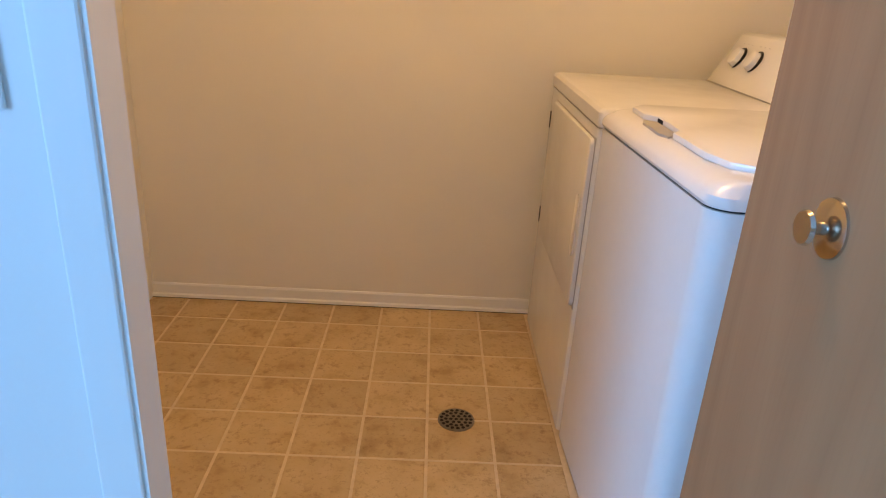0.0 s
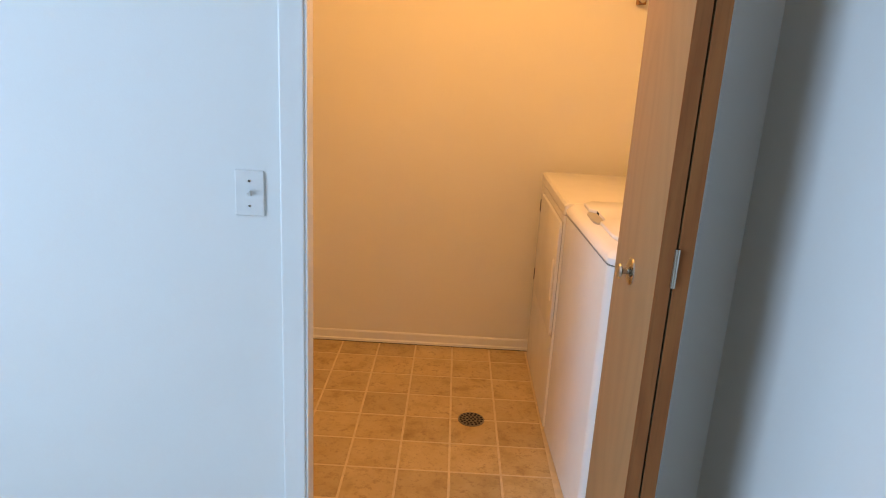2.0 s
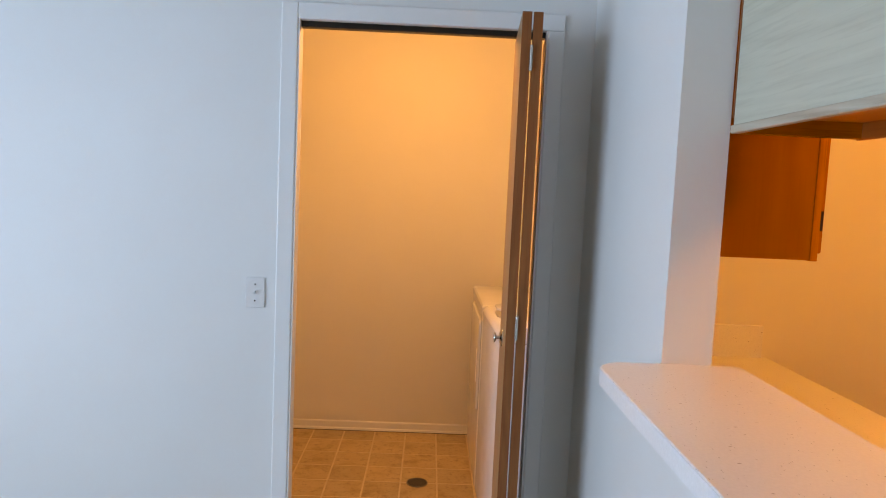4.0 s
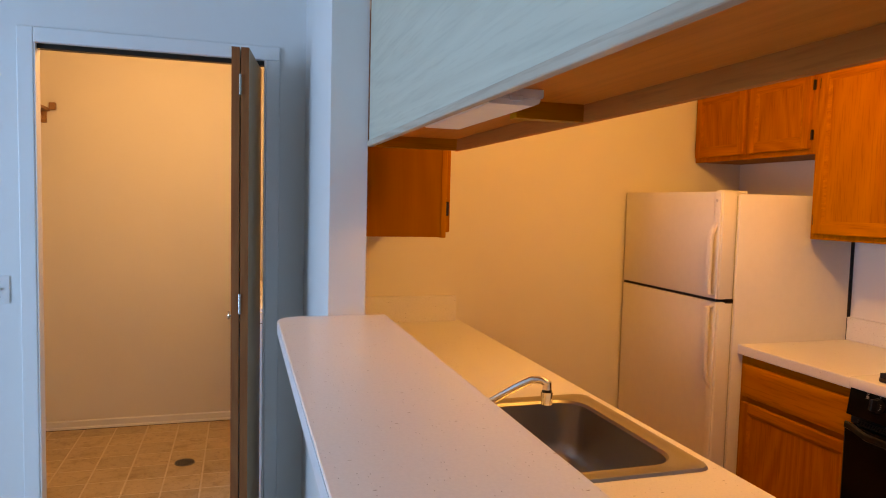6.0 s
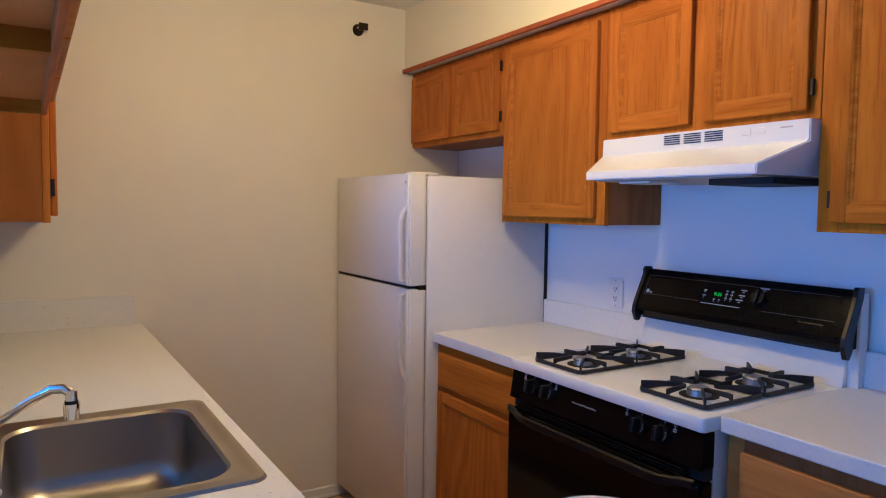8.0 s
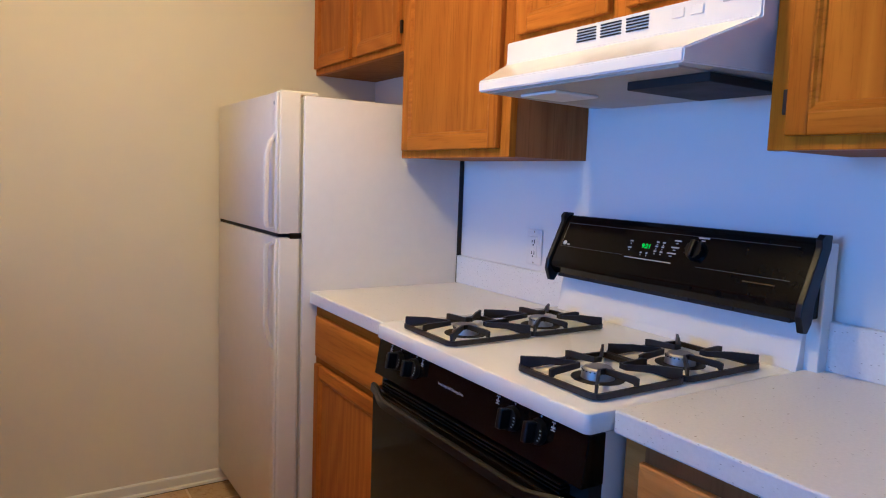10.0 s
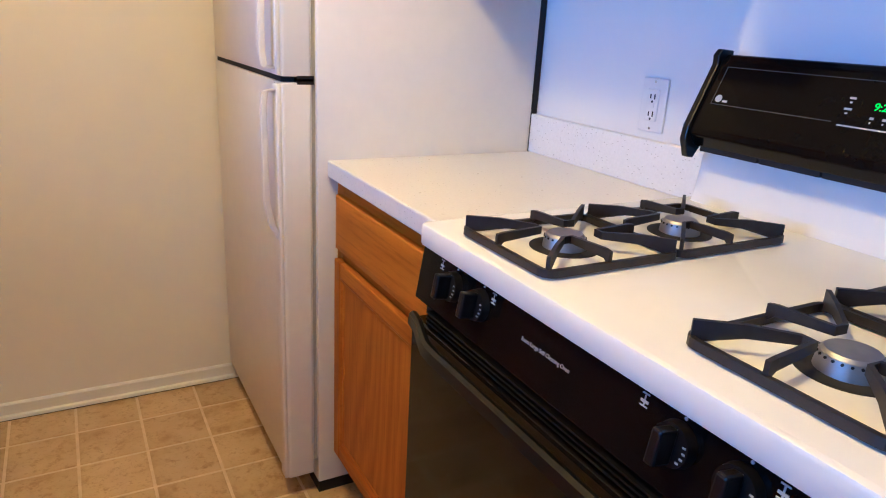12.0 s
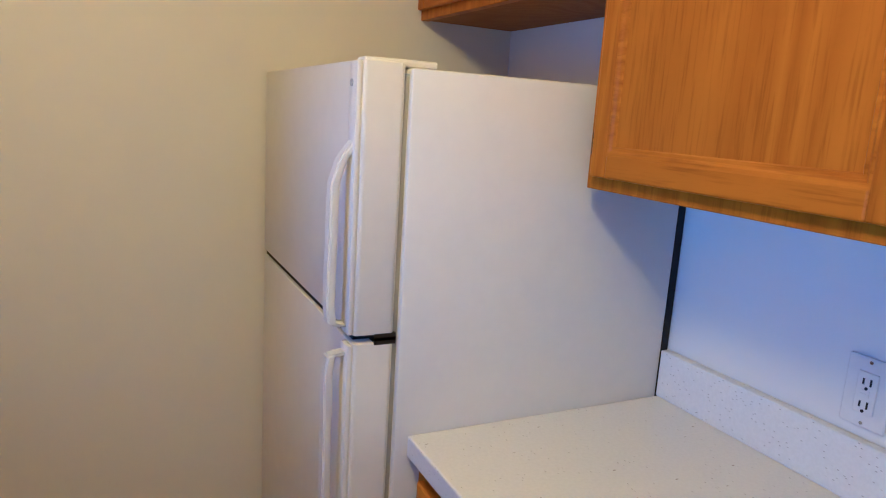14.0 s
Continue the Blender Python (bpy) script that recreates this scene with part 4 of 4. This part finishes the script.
def gas_range():
    r = thing("gas_range", (3.0, -0.854, KZ), "white and black freestanding gas range", "stove")
    y0, y1 = -1.236, -0.474
    part("body", box(2.722, 3.325, y0 + 0.004, y1 - 0.004, 0.06, 0.897), WHITE, r)
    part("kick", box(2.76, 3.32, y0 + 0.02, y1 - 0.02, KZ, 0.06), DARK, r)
    part("cooktop", loft([[(x, y, z) for x, y in rounded([(2.674 + e, y1 - e), (2.674 + e, y0 + e), (3.30, y0 + e), (3.30, y1 - e)], [0.012 - e * 0.6] * 4, 4)]
                          for e, z in ((0.006, 0.898), (0.001, 0.900), (0.0, 0.903), (0.0, 0.930), (0.002, 0.934), (0.007, TOP))]), WHITE, r, smooth=True)
    part("control_panel", prism([(2.684, 0.897), (2.670, 0.806), (2.722, 0.806), (2.722, 0.897)], "y", y0 + 0.003, y1 - 0.003, 0.002), BLACK, r)
    part("vent_gap", box(2.692, 2.722, y0 + 0.006, y1 - 0.006, 0.775, 0.804), DARK, r)
    for k in range(3):
        part("vent_louvre", box(2.668, 2.692, y0 + 0.05, y1 - 0.05, 0.779 + k * 0.008, 0.782 + k * 0.008), BLACKP, r)
    door = part("oven_door", box(2.664, 2.721, y0 + 0.003, y1 - 0.003, 0.245, 0.772, 0.007), OVEN, r, "glossy black oven door")
    part("storage_drawer", box(2.685, 2.721, y0 + 0.003, y1 - 0.003, 0.065, 0.235, 0.006), WHITE, r)
    loops = []
    for i in range(25):
        u = i / 24
        y = y1 - 0.012 + (y0 - y1 + 0.024) * u
        end = min(1.0, min(u, 1 - u) / 0.15)
        end = end * end * (3 - 2 * end)
        xo = 2.654 - 0.024 * end
        zo = 0.764 - 0.012 * end
        loops.append([(xo, y, zo), (xo + 0.002, y, zo + 0.017), (xo + 0.008, y, zo + 0.021), (xo + 0.016, y, zo + 0.018), (xo + 0.017, y, zo + 0.002), (xo + 0.008, y, zo - 0.005)])
    part("handle", loft(loops), BLACKP, door, "black bowed handle", smooth=True)
    for y, sign in ((-0.590, 0.043), (-0.666, -0.030), (-1.036, 0.050), (-1.111, -0.036)):
        c = Vector((2.679, y, 0.864))
        out = Vector((-1, 0, 0.16)).normalized()
        across = Vector((0, -1, 0))
        rise = out.cross(across) * -1
        rise = rise if rise.z > 0 else -rise
        knob = part("knob", rod(c, c + out * 0.012, 0.0245, 0.0225, 28), BLACKP, r, "black burner knob", smooth=True)
        bm = box(-0.0065, 0.0065, -0.0195, 0.0195, 0.0, 0.026, 0.003)
        bm.transform(Matrix.Translation(c + out * 0.010) @ Matrix((across, rise, out)).transposed().to_4x4())
        part("knob_grip", bm, BLACKP, knob)
        lettering("knob_word", "OFF", 0.006, Matrix.Translation(c + out * 0.0122 + rise * 0.0168) @ Matrix((across, rise, out)).transposed().to_4x4(), PRINT, knob)
        for a in (20, 0, -20, -40):
            q = c + out * 0.0122 + across * 0.0185 * math.cos(radians(a)) + rise * 0.0185 * math.sin(radians(a))
            bm = box(-0.002, 0.002, -0.001, 0.001, 0, 0.0006)
            bm.transform(Matrix.Translation(q) @ Matrix((across, rise, out)).transposed().to_4x4())
            part("knob_tick", bm, PRINT, knob)

        def on_front(yy, zz):
            return Matrix.Translation((2.6835 - (0.897 - zz) * 14 / 91, yy, zz)) @ Matrix((across, rise, out)).transposed().to_4x4()

        bm = rod((0, 0, 0), (0, 0, 0.0012), 0.0018, None, 10)
        bm.transform(on_front(y - 0.003, 0.8925))
        part("index_dot", bm, PRINT, r)
        for w, h, dz in ((0.0095, 0.0016, 0.0075), (0.0105, 0.0016, -0.0062), (0.0016, 0.0125, 0.0), (0.0105, 0.003, -0.001), (0.0095, 0.0025, 0.0125)):
            bm = box(-w / 2, w / 2, -h / 2, h / 2, 0, 0.0009)
            bm.transform(on_front(y + sign, 0.884 + dz))
            part("burner_sign", bm, PRINT, r, "small printed burner sign")
    lettering("panel_words", "Extra Large Self Cleaning Oven", 0.0078, Matrix.Translation((2.6772, -0.822, 0.860)) @ pose(0, 0, 0, 81, 0, -90), PRINT, r)
    for cx, cy in ((2.818, -0.668), (3.058, -0.668), (2.842, -1.090), (3.086, -1.090)):
        burner(r, cx, cy)
        grate(r, cx + 0.004, cy, 0.118, 0.108)
    # riser and backguard
    part("riser", prism([(3.262, TOP - 0.002), (3.268, 0.955), (3.283, 1.055), (3.325, 1.055), (3.325, TOP - 0.002)], "y", y0 - 0.006, y1 - 0.030, 0.002), WHITE, r)
    bg = [(3.232, 1.050), (3.212, 1.072), (3.214, 1.086), (3.270, 1.208), (3.282, 1.218), (3.290, 1.218), (3.290, 1.050)]
    g0, g1 = -1.276, -0.506
    guard = part("backguard", prism(bg, "y", g0 + 0.012, g1 - 0.012, 0.003), BLACK, r, "glossy black control backguard")
    cap = [(3.232, 1.026), (3.216, 1.028), (3.203, 1.062), (3.207, 1.088), (3.258, 1.200), (3.256, 1.216), (3.266, 1.227), (3.296, 1.225), (3.294, 1.196), (3.250, 1.086), (3.246, 1.046)]
    part("back_panel", box(3.290, 3.331, g0 + 0.004, g1 - 0.004, TOP - 0.002, 1.208, 0.003), WHITE, r)
    for y in (g0, g1 - 0.014):
        part("end_cap", prism(cap, "y", y, y + 0.014, 0.002), BLACKP, r)
    for k, (ya, yb) in enumerate(((-0.53, -0.655), (-0.660, -0.772), (-0.777, -0.984), (-0.989, -1.102), (-1.107, -1.235))):
        part("backguard_vent", box(3.236, 3.262, yb, ya, 1.041, 1.050), DARK, guard)
    # printed face, laid along the sloped panel
    up = Vector((0.056, 0, 0.122)).normalized()
    out = Vector((-0.122, 0, 0.056)).normalized()
    base = Vector((3.214, 0, 1.086))
    basis = Matrix((Vector((0, -1, 0)), up, out)).transposed().to_4x4()

    def on_panel(y, v, lift=0.0006):
        return Matrix.Translation(base + up * v + out * lift + Vector((0, y, 0))) @ basis

    def bar(y, v, w, hgt, name="print_bar", mat=PRINT):
        bm = box(-w / 2, w / 2, -hgt / 2, hgt / 2, 0, 0.0006)
        bm.transform(on_panel(y, v))
        part(name, bm, mat, guard)

    lettering("clock_digits", "9:21", 0.017, on_panel(-0.840, 0.080) @ Matrix.Shear("XZ", 4, (0, 0)), GREEN, guard)
    for y, v, w in ((-0.789, 0.090, 0.010), (-0.789, 0.072, 0.012), (-0.872, 0.095, 0.008), (-0.872, 0.083, 0.009), (-0.872, 0.070, 0.008), (-0.891, 0.095, 0.009), (-0.891, 0.083, 0.008), (-0.891, 0.070, 0.009),
                    (-0.929, 0.104, 0.020), (-0.927, 0.086, 0.022), (-0.922, 0.070, 0.026), (-0.998, 0.118, 0.030), (-0.83, 0.062, 0.006), (-0.849, 0.062, 0.006)):
        bar(y, v, w, 0.0035)
        bar(y, v - 0.007, w * 0.35, 0.0025)
    for y, w in ((-0.800, 0.034), (-0.845, 0.056), (-0.902, 0.056)):
        bar(y, 0.045, w, 0.0022)
    bar(-0.655, 0.049, 0.235, 0.0009, "trim_line", DIM)
    bar(-1.115, 0.045, 0.23, 0.0009, "trim_line", DIM)
    bar(-0.884, 0.121, 0.69, 0.0009, "trim_line", DIM)
    bar(-0.539, 0.085, 0.0009, 0.072, "trim_line", DIM)
    # Bronze bar drawn in place of a reflection on the glossy panel.
    bar(-1.165, 0.030, 0.075, 0.003, "badge_bar", BRONZE)
    bm = rod((0, 0, 0), (0, 0, 0.0008), 0.007, 0.007, 20)
    bm.transform(on_panel(-0.551, 0.060))
    part("badge", bm, PRINT, guard, "small round grey badge")
    bar(-0.566, 0.056, 0.010, 0.004)
    bm = rod((0, 0, 0), (0, 0, 0.014), 0.025, 0.022, 28)
    add_box(bm, -0.006, 0.006, -0.021, 0.021, 0.012, 0.026, 0.003)
    for a in range(-60, 241, 30):
        q = Matrix.Rotation(radians(a), 4, "Z") @ Vector((0.0225, 0, 0.0125))
        add_box(bm, q.x - 0.001, q.x + 0.001, q.y - 0.001, q.y + 0.001, 0.012, 0.0148)
    bm.transform(on_panel(-0.988, 0.084))
    part("oven_dial", bm, BLACKP, guard, "black oven dial", smooth=True)
    return r


gas_range()

# ---- small wall fixtures ----
o = thing("power_outlet", (3.344, -0.2930, 1.097), "white duplex outlet with a square insert", "outlet")
part("plate", box(3.339, 3.3445, -0.3310, -0.2550, 1.038, 1.156, 0.003), PLATE, o)
part("insert", box(3.336, 3.340, -0.3100, -0.2760, 1.062, 1.132, 0.002), PLATE, o)
for z in (1.078, 1.116):
    bm = box(3.3352, 3.3364, -0.3010, -0.2980, z - 0.006, z + 0.006)
    add_box(bm, 3.3352, 3.3364, -0.2890, -0.2860, z - 0.005, z + 0.005)
    add_rod(bm, (3.3352, -0.2935, z - 0.011), (3.3364, -0.2935, z - 0.011), 0.0028, None, 8)
    part("slots", bm, DARK, o)
for z in (1.094, 1.100):
    part("test_button", box(3.3348, 3.3362, -0.3000, -0.2860, z - 0.0022, z + 0.0022), PLATE, o)
for z in (1.046, 1.148):
    part("screw", rod((3.3395, -0.2930, z), (3.3383, -0.2930, z), 0.003, None, 10), NICKEL, o)

sp = thing("sprinkler_head", (2.733, 0.912, 2.317), "small bronze sidewall fire sprinkler head", "sprinkler")
part("rosette", rod((2.733, 0.9118, 2.317), (2.733, 0.900, 2.317), 0.030, 0.024, 28), BRONZE, sp, smooth=True)
bm = rod((2.733, 0.900, 2.317), (2.733, 0.872, 2.317), 0.010, 0.009)
add_box(bm, 2.712, 2.716, 0.850, 0.880, 2.313, 2.321)
add_box(bm, 2.750, 2.754, 0.850, 0.880, 2.313, 2.321)
part("frame", bm, NICKEL, sp)
part("deflector", box(2.708, 2.758, 0.846, 0.850, 2.305, 2.338, 0.001), BRONZE, sp)

# ---- floor tiles ----


def tiles(floor, x0, y0, nx, ny, inside, z=0.0, pitch=0.188, gap=0.0085):
    h = (pitch - gap) / 2
    bm = bmesh.new()
    for lim, down in ((h, -0.0038), (h, -0.0010), (h - 0.003, 0.0)):
        for sx, sy in ((-1, -1), (1, -1), (1, 1), (-1, 1)):
            bm.verts.new((sx * lim, sy * lim, down))
    bm.verts.ensure_lookup_table()
    v = bm.verts
    for k in (0, 4):
        for i in range(4):
            j = (i + 1) % 4
            bm.faces.new((v[k + i], v[k + j], v[k + 4 + j], v[k + 4 + i]))
    bm.faces.new((v[8], v[9], v[10], v[11]))
    bmesh.ops.recalc_face_normals(bm, faces=bm.faces)
    mesh = bpy.data.meshes.new("tile")
    bm.to_mesh(mesh)
    bm.free()
    mesh.materials.append(TILE)
    for i in range(nx):
        for j in range(ny):
            x, y = x0 + (i + 0.5) * pitch, y0 + (j + 0.5) * pitch
            if inside(x, y):
                t = new("tile", mesh)
                t.parent = floor
                t.location = (x, y, z + random.uniform(-0.0004, 0.0002))


tiles(floor_laundry, 0.284 - 6 * 0.188, 1.895 - 6 * 0.188, 8, 9, lambda x, y: x > -0.80)
tiles(floor_kitchen, 2.487 - 4 * 0.188, 0.362 - 8 * 0.188, 7, 11, lambda x, y: True, KZ)
